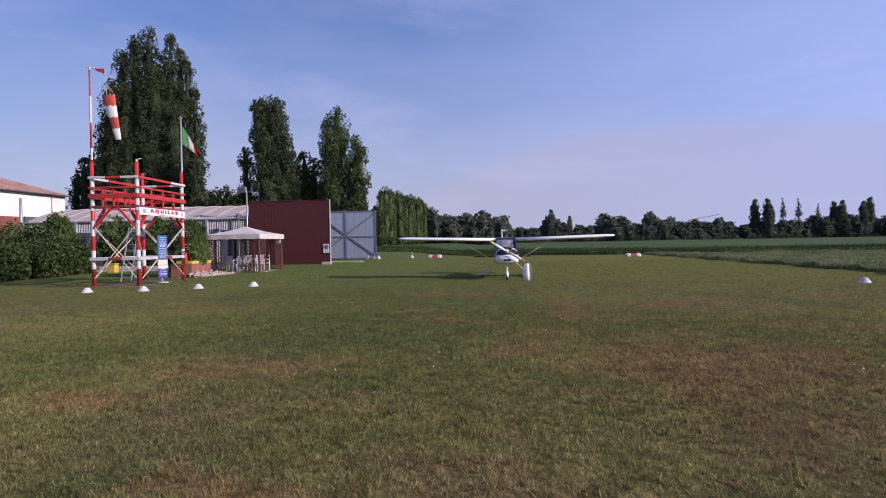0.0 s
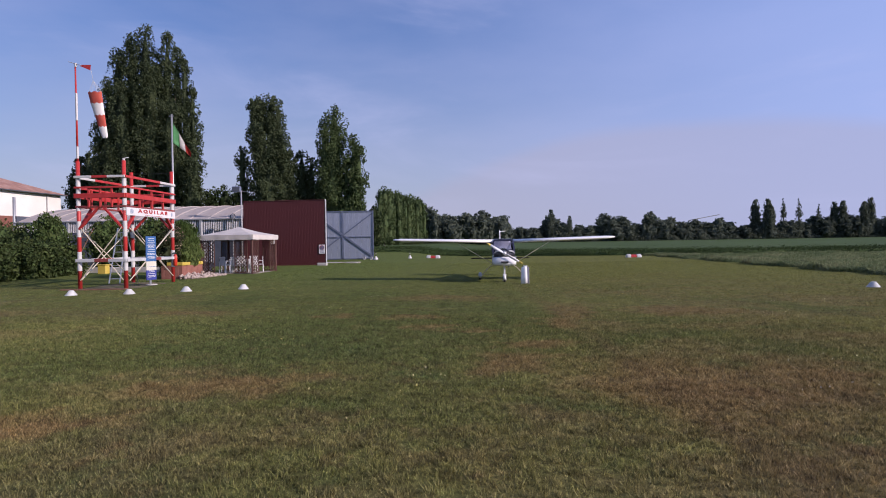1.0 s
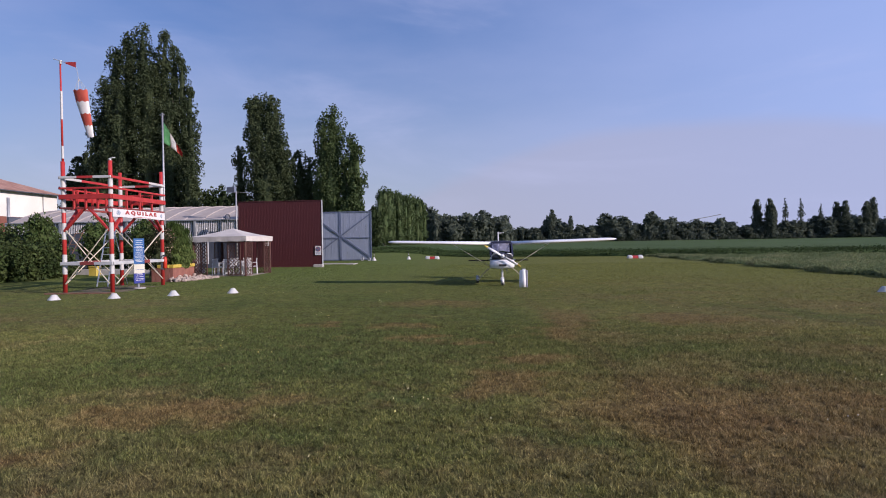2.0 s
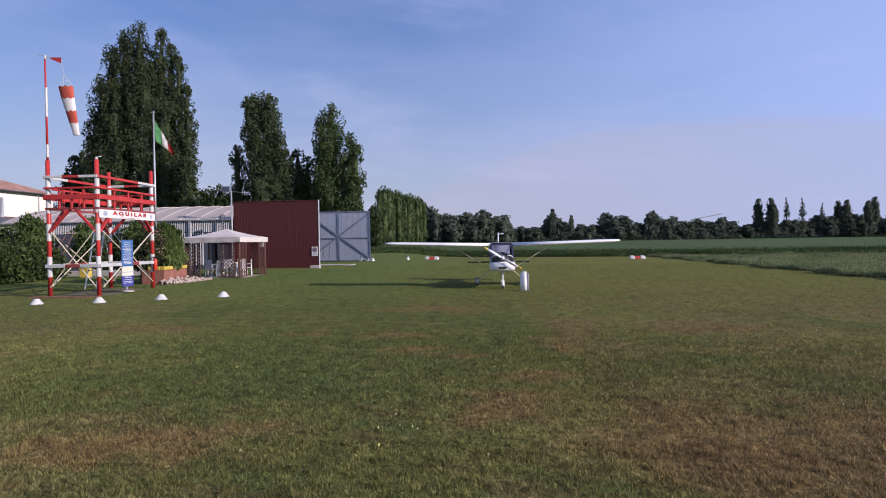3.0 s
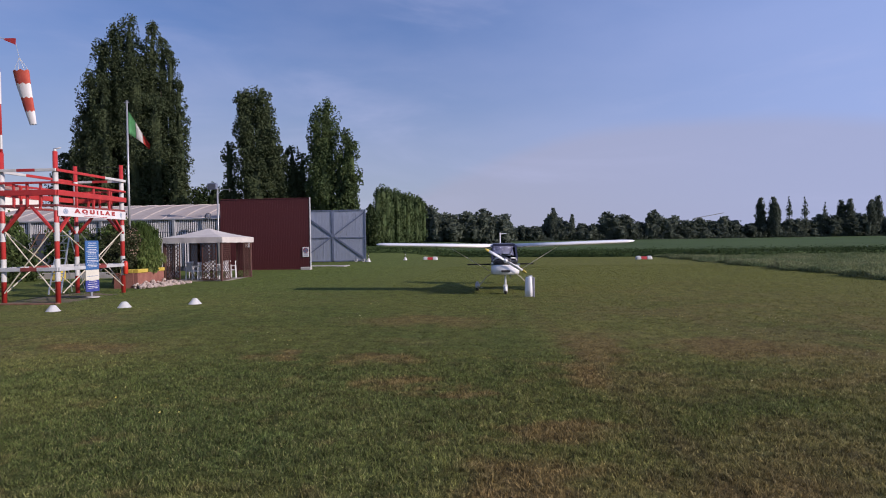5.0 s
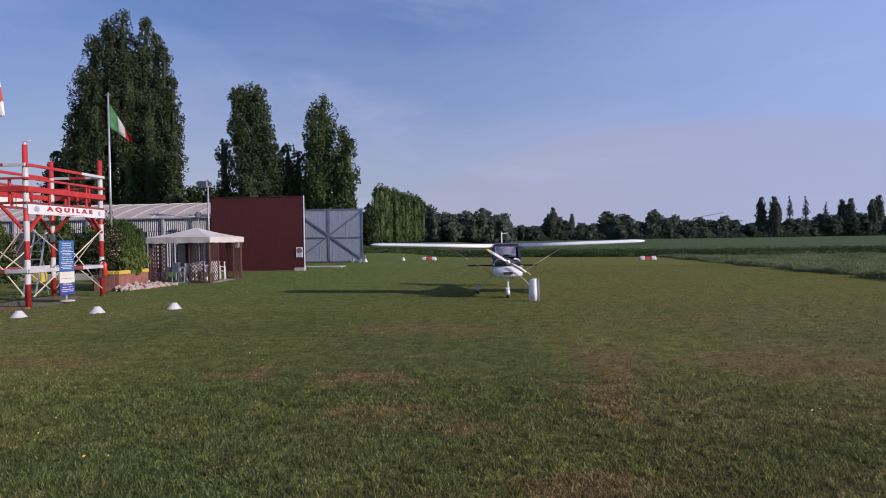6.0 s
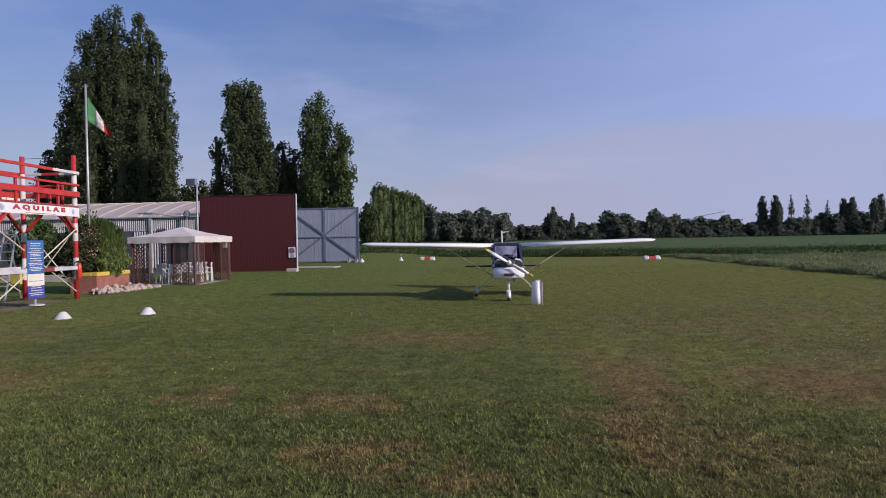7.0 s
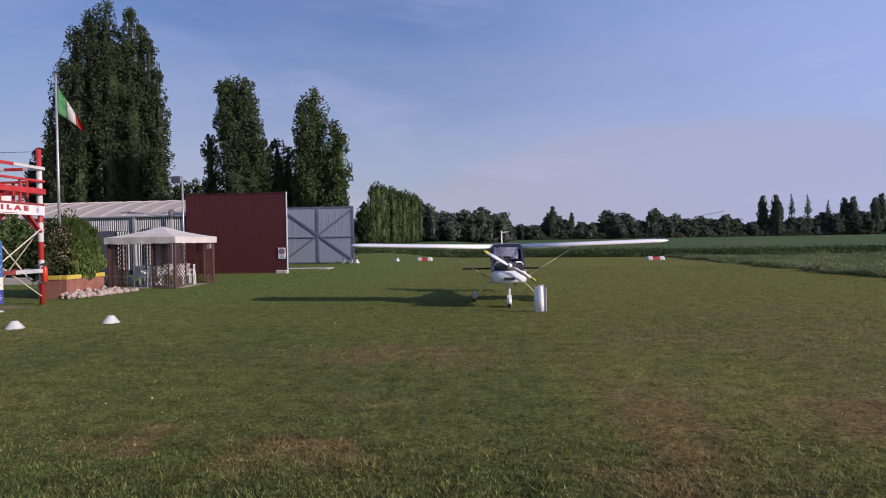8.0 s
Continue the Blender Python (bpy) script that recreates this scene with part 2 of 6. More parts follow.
    def patches(spots):
        """How far a place lies inside any of the spots, 1 in the middle and 0 outside."""
        most = None
        for px, py, rx, ry in spots:
            off, size, far, fade = n.new("ShaderNodeVectorMath"), n.new("ShaderNodeVectorMath"), n.new("ShaderNodeVectorMath"), n.new("ShaderNodeMapRange")
            off.operation, size.operation, far.operation, fade.interpolation_type = "SUBTRACT", "MULTIPLY", "LENGTH", "SMOOTHSTEP"
            off.inputs[1].default_value, size.inputs[1].default_value = (px, py, 0), (1 / rx, 1 / ry, 0)
            fade.inputs["From Min"].default_value, fade.inputs["From Max"].default_value = 0.3, 1.3
            fade.inputs["To Min"].default_value, fade.inputs["To Max"].default_value = 1.0, 0.0
            l.new(moved.outputs["Vector"], off.inputs[0])
            l.new(off.outputs["Vector"], size.inputs[0])
            l.new(size.outputs["Vector"], far.inputs[0])
            l.new(far.outputs["Value"], fade.inputs["Value"])
            if most is None:
                most = fade.outputs["Result"]
            else:
                larger = n.new("ShaderNodeMath")
                larger.operation = "MAXIMUM"
                l.new(most, larger.inputs[0])
                l.new(fade.outputs["Result"], larger.inputs[1])
                most = larger.outputs["Value"]
        return most

    dry = blend(patches(LUSH), dry, (0.082, 0.128, 0.044), 0.0, 1.7)
    worn_out = patches(PARCHED)
    dry = blend(worn_out, dry, (0.32, 0.21, 0.098), 0.0, 1.8)
    split, slant, away = n.new("ShaderNodeSeparateXYZ"), n.new("ShaderNodeMath"), n.new("ShaderNodeMath")
    slant.operation, away.operation = "MULTIPLY_ADD", "ABSOLUTE"
    mild = n.new("ShaderNodeMix")
    mild.data_type = "VECTOR"
    mild.inputs["Factor"].default_value = 0.12
    l.new(flat.outputs["Vector"], mild.inputs["A"])
    l.new(moved.outputs["Vector"], mild.inputs["B"])
    l.new(mild.outputs["Result"], split.inputs["Vector"])
    lane = n.new("ShaderNodeMath")
    lane.operation = "SUBTRACT"
    slant.inputs[1].default_value, slant.inputs[2].default_value = -0.06, 2.65
    l.new(split.outputs["Y"], slant.inputs[0])
    l.new(split.outputs["X"], lane.inputs[0])
    l.new(slant.outputs["Value"], lane.inputs[1])
    l.new(lane.outputs["Value"], away.inputs[0])
    dry = blend(away.outputs["Value"], (0.2, 0.14, 0.075), dry, -0.25, 0.3)
    spot = blend(noise_at(1.5, 5.0, 0.7), dry, (0.29, 0.205, 0.1), 0.56, 0.8)
    # farther lawn painted lighter, for the sunlit tips seen at a low angle
    far_lit, away = n.new("ShaderNodeMath"), noise_at(0.09, 3.0, 0.5)
    far_lit.operation = "MULTIPLY_ADD"
    l.new(away, far_lit.inputs[0])
    far_lit.inputs[1].default_value = 26.0
    l.new(parts.outputs["Y"], far_lit.inputs[2])
    spot = blend(far_lit.outputs["Value"], spot, blend(sway.outputs["Value"], (0.18, 0.24, 0.074), (0.232, 0.252, 0.074), -6.0, 8.0), 17.0, 48.0)
    spot = blend(worn_out, spot, (0.3, 0.21, 0.098), 0.0, 2.5)
    tone = n.new("ShaderNodeHueSaturation")
    tone.inputs["Hue"].default_value, tone.inputs["Saturation"].default_value = 0.493, 1.05
    if blades and not even:
        spot = blend(co.outputs["Random Per Island"], spot, (0.3, 0.27, 0.13), 0.72, 1.15)
    l.new(spot, tone.inputs["Color"])
    # tone of each blade; the soil starts darker, as shade painted between the blades
    value = n.new("ShaderNodeMapRange")
    value.inputs["To Min"].default_value, value.inputs["To Max"].default_value = ((0.5, 0.98) if even else (0.36, 1.44)) if blades else (0.06, 0.98)
    if blades:
        scatter, wrap = n.new("ShaderNodeMath"), n.new("ShaderNodeMath")
        scatter.operation, wrap.operation = "MULTIPLY", "FRACT"
        scatter.inputs[1].default_value = 7.31
        l.new(co.outputs["Random Per Island"], scatter.inputs[0])
        l.new(scatter.outputs["Value"], wrap.inputs[0])
        l.new(wrap.outputs["Value"], value.inputs["Value"])
    else:
        l.new(noise_at(48.0, 4.0, 0.85), value.inputs["Value"])
    # tufts vary in tone, with the shade of the gaps painted in
    tuft_shade, both = n.new("ShaderNodeMapRange"), n.new("ShaderNodeMath")
    both.operation = "MULTIPLY"
    tuft_shade.inputs["From Min"].default_value, tuft_shade.inputs["From Max"].default_value = 0.32, 0.68
    tuft_shade.inputs["To Min"].default_value, tuft_shade.inputs["To Max"].default_value = 0.34, 1.62
    l.new(noise_at(15.0, 6.0, 0.75), tuft_shade.inputs["Value"])
    mottle, broad = n.new("ShaderNodeMapRange"), n.new("ShaderNodeMath")
    broad.operation = "MULTIPLY"
    mottle.inputs["From Min"].default_value, mottle.inputs["From Max"].default_value = 0.3, 0.7
    mottle.inputs["To Min"].default_value, mottle.inputs["To Max"].default_value = 0.68, 1.3
    l.new(noise_at(3.2, 3.0, 0.6), mottle.inputs["Value"])
    l.new(mottle.outputs["Result"], broad.inputs[0])
    l.new(tuft_shade.outputs["Result"], broad.inputs[1])
    l.new(broad.outputs["Value"], both.inputs[0])
    l.new(value.outputs["Result"], both.inputs[1])
    l.new(both.outputs["Value"], tone.inputs["Value"])
    l.new(tone.outputs["Color"], b.inputs["Base Color"])
    b.inputs["Roughness"].default_value, b.inputs["Specular IOR Level"].default_value = (0.55, 0.2) if blades else (0.9, 0.05)
    if blades:
        tr, mixed = n.new("ShaderNodeBsdfTranslucent"), n.new("ShaderNodeMixShader")
        mixed.inputs["Fac"].default_value = 0.3
        l.new(tone.outputs["Color"], tr.inputs["Color"])
        l.new(b.outputs["BSDF"], mixed.inputs[1])
        l.new(tr.outputs["BSDF"], mixed.inputs[2])
        l.new(mixed.outputs["Shader"], n["Material Output"].inputs["Surface"])
    else:
        bp = n.new("ShaderNodeBump")
        bp.inputs["Strength"].default_value, bp.inputs["Distance"].default_value = 0.5, 0.05
        l.new(noise_at(22.0, 5.0, 0.75), bp.inputs["Height"])
        l.new(bp.outputs["Normal"], b.inputs["Normal"])
    return m


RED = surf("tower_red_paint", (0.36, 0.024, 0.022), (0.46, 0.038, 0.032), 3.0, 0.5, 0.1, 0, 40, 0.2)
WHITE = surf("white_paint", (0.45, 0.45, 0.44), (0.56, 0.56, 0.55), 2.0, 0.45, 0.08, 0, 50, 0.12)
GREY_PAINT = surf("grey_white_paint", (0.36, 0.37, 0.38), (0.5, 0.51, 0.52), 2.0, 0.55, 0.1, 0, 40, 0.2)
DARK_RED = surf("dark_red_timber", (0.16, 0.03, 0.03), (0.26, 0.05, 0.04), 2.0, 0.6, 0.2, 0, 40, 0.3)
MAROON = surf("maroon_sheet_metal", (0.066, 0.0118, 0.0118), (0.085, 0.0156, 0.0156), 0.7, 0.5, 0.05, 0.0, 9, 0.16, "Object", 0, (1, 1, 0.25))
BLUE_WHITE = surf("pale_blue_sheet_metal", (0.25, 0.29, 0.38), (0.31, 0.345, 0.43), 0.8, 0.45, 0.08, 0.1, 12, 0.14, "Object", 0, (1, 1, 0.2))
STEEL_BLUE = surf("blue_grey_steel", (0.125, 0.155, 0.23), (0.16, 0.19, 0.27), 2.0, 0.5, 0.05, 0.2, 30, 0.2)
GALV = surf("galvanised_steel", (0.3, 0.31, 0.32), (0.42, 0.43, 0.44), 2.0, 0.45, 0.05, 0.5, 30, 0.2)
ROOF_SHEET = surf("weathered_roof_sheet", (0.33, 0.285, 0.26), (0.43, 0.38, 0.35), 0.5, 0.85, 0.1, 0.0, 10, 0.2, "Object", 0, (1, 0.3, 0.3))
RIB = surf("roof_rib_paint", (0.37, 0.325, 0.3), (0.44, 0.39, 0.36), 1.0, 0.8, 0.05)
LIGHT_STRIP = surf("pale_corrugated_strip", (0.46, 0.46, 0.47), (0.56, 0.56, 0.57), 1.0, 0.5, 0.05, 0, 20, 0.2)
DARK_WALL = surf("dark_blue_grey_wall", (0.05, 0.06, 0.08), (0.08, 0.09, 0.12), 1.0, 0.7, 0.2)
PLASTER = surf("white_plaster", (0.64, 0.62, 0.59), (0.73, 0.71, 0.68), 0.4, 0.85, 0.2, 0, 12, 0.1)
BRICK_BAND = surf("red_brown_plaster", (0.15, 0.055, 0.042), (0.21, 0.08, 0.06), 0.8, 0.85, 0.2, 0, 15, 0.2)
TERRACOTTA = surf("terracotta_roof", (0.26, 0.13, 0.1), (0.4, 0.24, 0.19), 0.9, 0.85, 0.6, 0, 14, 0.4)
CONCRETE = surf("concrete", (0.3, 0.285, 0.265), (0.42, 0.405, 0.38), 1.5, 0.85, 0.3, 0, 40, 0.2)
BARK = surf("bark", (0.09, 0.07, 0.05), (0.16, 0.13, 0.1), 2.0, 0.9, 0.6, 0, 20, 0.3)
POPLAR = foliage("poplar_leaves", (0.05, 0.071, 0.036), (0.075, 0.099, 0.047), 0.35, 0.12, 0.34)
POPLAR_BRIGHT = foliage("bright_poplar_leaves", (0.06, 0.093, 0.038), (0.098, 0.138, 0.054), 0.35, 0.14, 0.34)
BROADLEAF = foliage("broad_leaves", (0.024, 0.042, 0.016), (0.05, 0.07, 0.026), 0.25, 0.45)
TRAIL_LEAF = foliage("trailing_leaves", (0.085, 0.125, 0.034), (0.15, 0.19, 0.06), 1.5, 0.35)
# far leaves made paler and bluer: the distance haze is put into their colour
HAZED_LEAF = foliage("hazed_far_leaves", (0.1, 0.125, 0.095), (0.14, 0.168, 0.128), 0.12, 0.1, 0.5)
HEDGE_LEAF = foliage("hedge_leaves", (0.034, 0.056, 0.019), (0.075, 0.099, 0.031), 0.8, 0.5)
SHRUB_LEAF = foliage("dull_shrub_leaves", (0.03, 0.04, 0.018), (0.066, 0.074, 0.034), 1.0, 0.5)
BUSH_LEAF = foliage("feathery_bush_leaves", (0.042, 0.07, 0.021), (0.08, 0.115, 0.035), 1.2, 0.4)
FEATHER_LEAF = foliage("feathery_bright_leaves", (0.048, 0.082, 0.02), (0.092, 0.135, 0.038), 1.5, 0.4, 0.35)
CROP_LEAF = foliage("crop_leaves", (0.032, 0.056, 0.018), (0.046, 0.075, 0.024), 0.08, 0.2)
CROP_TOP = surf("crop_canopy", (0.05, 0.08, 0.027), (0.07, 0.105, 0.038), 0.05, 0.8, 1.0, 0, 5.0, 0.45, "World")
CROP_TOP.node_tree.nodes["Principled BSDF"].inputs["Specular IOR Level"].default_value = 0.05
WEED_LEAF = foliage("dry_weed_leaves", (0.1, 0.14, 0.065), (0.21, 0.23, 0.12), 0.3, 0.25, 0.4)
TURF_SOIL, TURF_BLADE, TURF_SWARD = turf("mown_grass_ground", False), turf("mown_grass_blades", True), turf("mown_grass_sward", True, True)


# ---- building helpers ----
def lie(x, y):
    """The long slopes of the land: rising a little towards the hangars, with a shallow hollow beyond them, and out over the crop field."""
    u = min(1.0, max(0.0, (-x - 4) / 8))
    hollow = max(0.0, 1 - ((y - 59) / 14) ** 2) ** 2
    return (0.011 * min(60.0, max(0.0, y - 20)) - 0.2 * hollow) * u * u * (3 - 2 * u) + 0.004 * max(0.0, min(y, 320) - 75)


def part(name, bm, material, parent=None, label="", smooth=False):
    me = bpy.data.meshes.new(name)
    bm.normal_update()
    bm.to_mesh(me)
    bm.free()
    me.materials.append(material)
    if smooth:
        me.shade_smooth()
    ob = new(name, me)
    ob.parent = parent
    return tagged(ob, label)


def thing(name, label, category, x=0.0, y=0.0, z=0.0, turn=0.0, group="", kind=""):
    ob = new(name)
    ob.empty_display_size = 0.2
    ob.matrix_basis = pose(x, y, z + lie(x, y), 0, 0, turn)
    return tagged(ob, label, category, group, kind)


def box(bm, x0, y0, z0, x1, y1, z1, bevel=0.0, m=None):
    made = bmesh.ops.create_cube(bm, size=1.0)["verts"]
    bmesh.ops.scale(bm, vec=(abs(x1 - x0), abs(y1 - y0), abs(z1 - z0)), verts=made)
    bmesh.ops.translate(bm, vec=((x0 + x1) / 2, (y0 + y1) / 2, (z0 + z1) / 2), verts=made)
    if bevel:
        edges = list({e for v in made for e in v.link_edges})
        made = bmesh.ops.bevel(bm, geom=edges, offset=bevel, segments=1, affect="EDGES")["verts"]
    if m is not None:
        bmesh.ops.transform(bm, matrix=m, verts=list(set(made)))
    return bm


def boxed(x0, y0, z0, x1, y1, z1, bevel=0.0, m=None):
    return box(bmesh.new(), x0, y0, z0, x1, y1, z1, bevel, m)


def rod(bm, p, q, r0, r1=None, seg=8, caps=True):
    p, q = Vector(p), Vector(q)
    r1 = r0 if r1 is None else r1
    m = Matrix.Translation((p + q) / 2) @ (q - p).to_track_quat("Z", "Y").to_matrix().to_4x4()
    bmesh.ops.create_cone(bm, cap_ends=caps, segments=seg, radius1=r0, radius2=r1, depth=(q - p).length, matrix=m)
    return bm


def beam(bm, p, q, w, h):
    """A rectangular bar from p to q, w across and h deep."""
    p, q = Vector(p), Vector(q)
    m = Matrix.Translation((p + q) / 2) @ (q - p).to_track_quat("Z", "Y").to_matrix().to_4x4()
    made = bmesh.ops.create_cube(bm, size=1.0)["verts"]
    bmesh.ops.scale(bm, vec=(w, h, (q - p).length), verts=made)
    bmesh.ops.transform(bm, matrix=m, verts=made)
    return bm


def loft(bm, rings, close=True):
    """Skin a list of rings of equal length."""
    made = [[bm.verts.new(p) for p in ring] for ring in rings]
    k = len(made[0])
    for a, b in zip(made, made[1:]):
        for i in range(k):
            bm.faces.new((a[i], a[(i + 1) % k], b[(i + 1) % k], b[i]))
    if close:
        bm.faces.new(list(reversed(made[0])))
        bm.faces.new(made[-1])
    bmesh.ops.recalc_face_normals(bm, faces=bm.faces)
    return bm


def lathe(bm, profile, seg=12, at=(0, 0, 0)):
    rings = [[(at[0] + r * math.cos(2 * math.pi * i / seg), at[1] + r * math.sin(2 * math.pi * i / seg), at[2] + z) for i in range(seg)] for r, z in profile]
    return loft(bm, rings)


def polygons(name, corners, material, parent=None):
    """One mesh of loose faces from an array (faces, corners, 3)."""
    count, k = corners.shape[0], corners.shape[1]
    me = bpy.data.meshes.new(name)
    me.vertices.add(count * k)
    me.vertices.foreach_set("co", corners.astype(np.float32).ravel())
    me.loops.add(count * k)
    me.loops.foreach_set("vertex_index", np.arange(count * k, dtype=np.int32))
    me.polygons.add(count)
    me.polygons.foreach_set("loop_start", np.arange(0, count * k, k, dtype=np.int32))
    me.polygons.foreach_set("loop_total", np.full(count, k, dtype=np.int32))
    me.update(calc_edges=True)
    me.materials.append(material)
    ob = new(name, me)
    ob.parent = parent
    return ob


def leaves_at(rng, centres, size, upright=0.0, slim=0.36):
    """Leaf blades, one four-cornered blade round each centre, turned at random."""
    count = len(centres)
    a = rng.normal(size=(count, 3))
    a[:, 2] += upright * 2.0
    a /= np.linalg.norm(a, axis=1, keepdims=True)
    b = np.cross(a, rng.normal(size=(count, 3)))
    b /= np.linalg.norm(b, axis=1, keepdims=True) + 1e-9
    s = (size * rng.uniform(0.6, 1.35, count))[:, None]
    a, b = a * s * 0.5, b * s * slim
    return np.stack([centres - a, centres + b - a * 0.1, centres + a, centres - b - a * 0.1], axis=1)


def crown_points(rng, columns, clumps, per):
    """Leaf centres in clumps on columns (x, y, z low, z high, radius, shape): shape 0 is a slim upright crown, 1 a round one."""
    out = []
    for x, y, z0, z1, r, shape in columns:
        z1 = z1 - min(0.66, r * 0.34) * (0.75 if shape < 0.5 else 0.0)
        k = max(4, int(clumps * r * (z1 - z0)))
        u = rng.uniform(0, 1, k) ** 0.9
        th = rng.uniform(0, 2 * np.pi, k)
        if shape < 0.5:
            prof = np.clip(np.minimum(1.0, (u + 0.05) * 6) * np.sqrt(np.clip(1.05 - u ** 9, 0, 1)), 0.08, 1)
        else:
            prof = np.sqrt(np.clip(1 - (2 * u - 1) ** 2, 0.03, 1))
        bulge = 1 + 0.22 * np.sin(th * 3 + u * 9 + x) + 0.15 * np.sin(u * 23 + th * 2 + y)
        rad = r * prof * bulge * np.sqrt(rng.uniform(0.45, 1.0, k)) * 0.93
        c = np.stack([x + rad * np.cos(th), y + rad * np.sin(th), z0 + u * (z1 - z0)], axis=1)
        spread = min(0.66, r * 0.34) * rng.uniform(0.6, 1.3, k)
        away = rng.normal(size=(k * per, 3))
        away *= (rng.uniform(0.25, 1.0, k * per) ** 0.4 / np.linalg.norm(away, axis=1))[:, None]
        p = np.repeat(c, per, axis=0) + away * np.repeat(spread, per)[:, None] * np.array([0.85, 0.85, 1.35] if shape < 0.5 else [0.95, 0.95, 0.95])
        out.append(p)
    return np.concatenate(out)


def core_mesh(bm, rng, columns, inset):
    """The dense inner twigs and shaded leaves of a crown, uneven."""
    for x, y, z0, z1, r, shape in columns:
        rings = []
        for i in range(9):
            u = i / 8
            prof = min(1, (u + 0.08) * 5) * math.sqrt(max(0.02, 1 - u ** 8)) if shape < 0.5 else math.sqrt(max(0.02, 1 - (2 * u - 1) ** 2))
            rr = r * inset * prof
            rings.append([(x + rr * rng.uniform(0.7, 1.15) * math.cos(j * math.pi / 5), y + rr * rng.uniform(0.7, 1.15) * math.sin(j * math.pi / 5), z0 + (z1 - z0) * (0.03 + 0.92 * u)) for j in range(10)])
        loft(bm, rings)
    return bm


def tree(name, label, x, y, columns, trunks, seed, material, clumps=7.0, per=26, leaf=0.34, inset=0.5, category="tree", group="", up=0.0):
    """A tree at (x, y): tapered trunks with limbs, and a crown of leaf clumps. Columns and trunks are relative to its foot."""
    rng = np.random.default_rng(seed)
    top = thing(name, label, category, x, y, up, 0.0, group)
    wood = bmesh.new()
    for tx, ty, height, radius in trunks:
        rod(wood, (tx, ty, -0.1 - up), (tx * 1.03, ty, height * 0.45), radius, radius * 0.65, 8)
        rod(wood, (tx * 1.03, ty, height * 0.45), (tx * 1.06, ty, height * 0.92), radius * 0.65, radius * 0.12, 7)
        for i in range(9):
            z = height * (0.16 + 0.07 * i)
            th, reach = rng.uniform(0, 6.28), height * 0.075 * (1.2 - i * 0.07)
            rod(wood, (tx, ty, z), (tx + reach * math.cos(th), ty + reach * math.sin(th), z + height * 0.1), radius * 0.3, radius * 0.08, 5)
    part("trunk", wood, BARK, top)
    quads = leaves_at(rng, crown_points(rng, columns, clumps, per), leaf)
    if inset > 0:
        core = core_mesh(bmesh.new(), rng, columns, inset)
        inner = np.array([[v.co for v in (f.verts[0], f.verts[1], f.verts[2], f.verts[-1])] for f in core.faces])
        core.free()
        quads = np.concatenate([quads, inner])
    polygons("crown", quads, material, top)
    return top


# ---- ground, crop field, rough verge ----
def sheet(name, xs, ys, height, material, label, kind="structure", category="ground"):
    bm = bmesh.new()
    grid = [[bm.verts.new((x, y, height(x, y))) for x in xs] for y in ys]
    for j in range(len(ys) - 1):
        for i in range(len(xs) - 1):
            bm.faces.new((grid[j][i], grid[j][i + 1], grid[j + 1][i + 1], grid[j + 1][i]))
    ob = part(name, bm, material, None, label, True)
    return tagged(ob, label, category, "", kind)


def ground_height(x, y):
    near = max(0.0, 1 - max(abs(x), abs(y - 25)) / 90)
    return lie(x, y) + 0.03 * near * noise.noise((x * 0.12, y * 0.12, 0.0))


coarse = [-2500, -1200, -600, -300, -200, -150, -110, -85]
sheet("ground", coarse + list(np.arange(-60, 61, 3.0)) + [-v for v in reversed(coarse)],
      [-2500, -800, -200, -60] + list(np.arange(-30, 91, 3.0)) + [105, 120, 150, 200, 260, 320, 400, 900, 2500],
      ground_height, TURF_SOIL, "short mown grass airfield with dry brown patches")


def crop_front(x):
    return 65.5 + 0.4 * min(28.0, max(0.0, 24 - x)) + 0.25 * math.sin(x * 0.5)


crop_rng = np.random.default_rng(5)
crop_xs = sorted(set([-140, -100, -70, -50] + list(np.arange(-40, 121, 4.0)) + [150, 200, 260]))
crop_ys = [0, 0.35, 1.5, 4, 9, 16, 25, 40, 60, 90, 130, 180, 232]


def crop_height(x, d):
    return 0.0 if d == 0 else 0.44 + 0.06 * noise.noise((x * 0.4, d * 0.4, 3.0))


crop_bm = bmesh.new()
crop_grid = [[crop_bm.verts.new((x, crop_front(x) + d, lie(x, crop_front(x) + d) + crop_height(x, d))) for x in crop_xs] for d in crop_ys]
for j in range(len(crop_ys) - 1):
    for i in range(len(crop_xs) - 1):
        crop_bm.faces.new((crop_grid[j][i], crop_grid[j][i + 1], crop_grid[j + 1][i + 1], crop_grid[j + 1][i]))
crop = tagged(part("crop_field", crop_bm, CROP_TOP, None, "", True), "wide field of low dark green crop plants", "field", "", "stuff")
cx = crop_rng.uniform(-30, 75, 80000)
cd = crop_rng.exponential(5.0, 80000)
cz = crop_rng.uniform(0.04, 0.56, 80000) * np.where(cd < 0.5, 1, 0) + np.where(cd < 0.5, 0, crop_rng.uniform(0.36, 0.6, 80000))
cy = np.array([crop_front(v) for v in cx]) + cd - 0.2
cz += np.array([lie(a, b) for a, b in zip(cx, cy)])
polygons("crop_leaves", leaves_at(crop_rng, np.stack([cx, cy, cz], axis=1), 0.15, 0.4), CROP_LEAF, crop)

# rough weedy verge along the far side of the strip
verge_rng = np.random.default_rng(6)
weeds = 90000
vy = 22 + 46 * verge_rng.uniform(0, 1, weeds) ** 0.8
edge = 16.7 + 0.3 * np.sin(vy * 0.9) + 0.25 * np.sin(vy * 2.3 + 1)
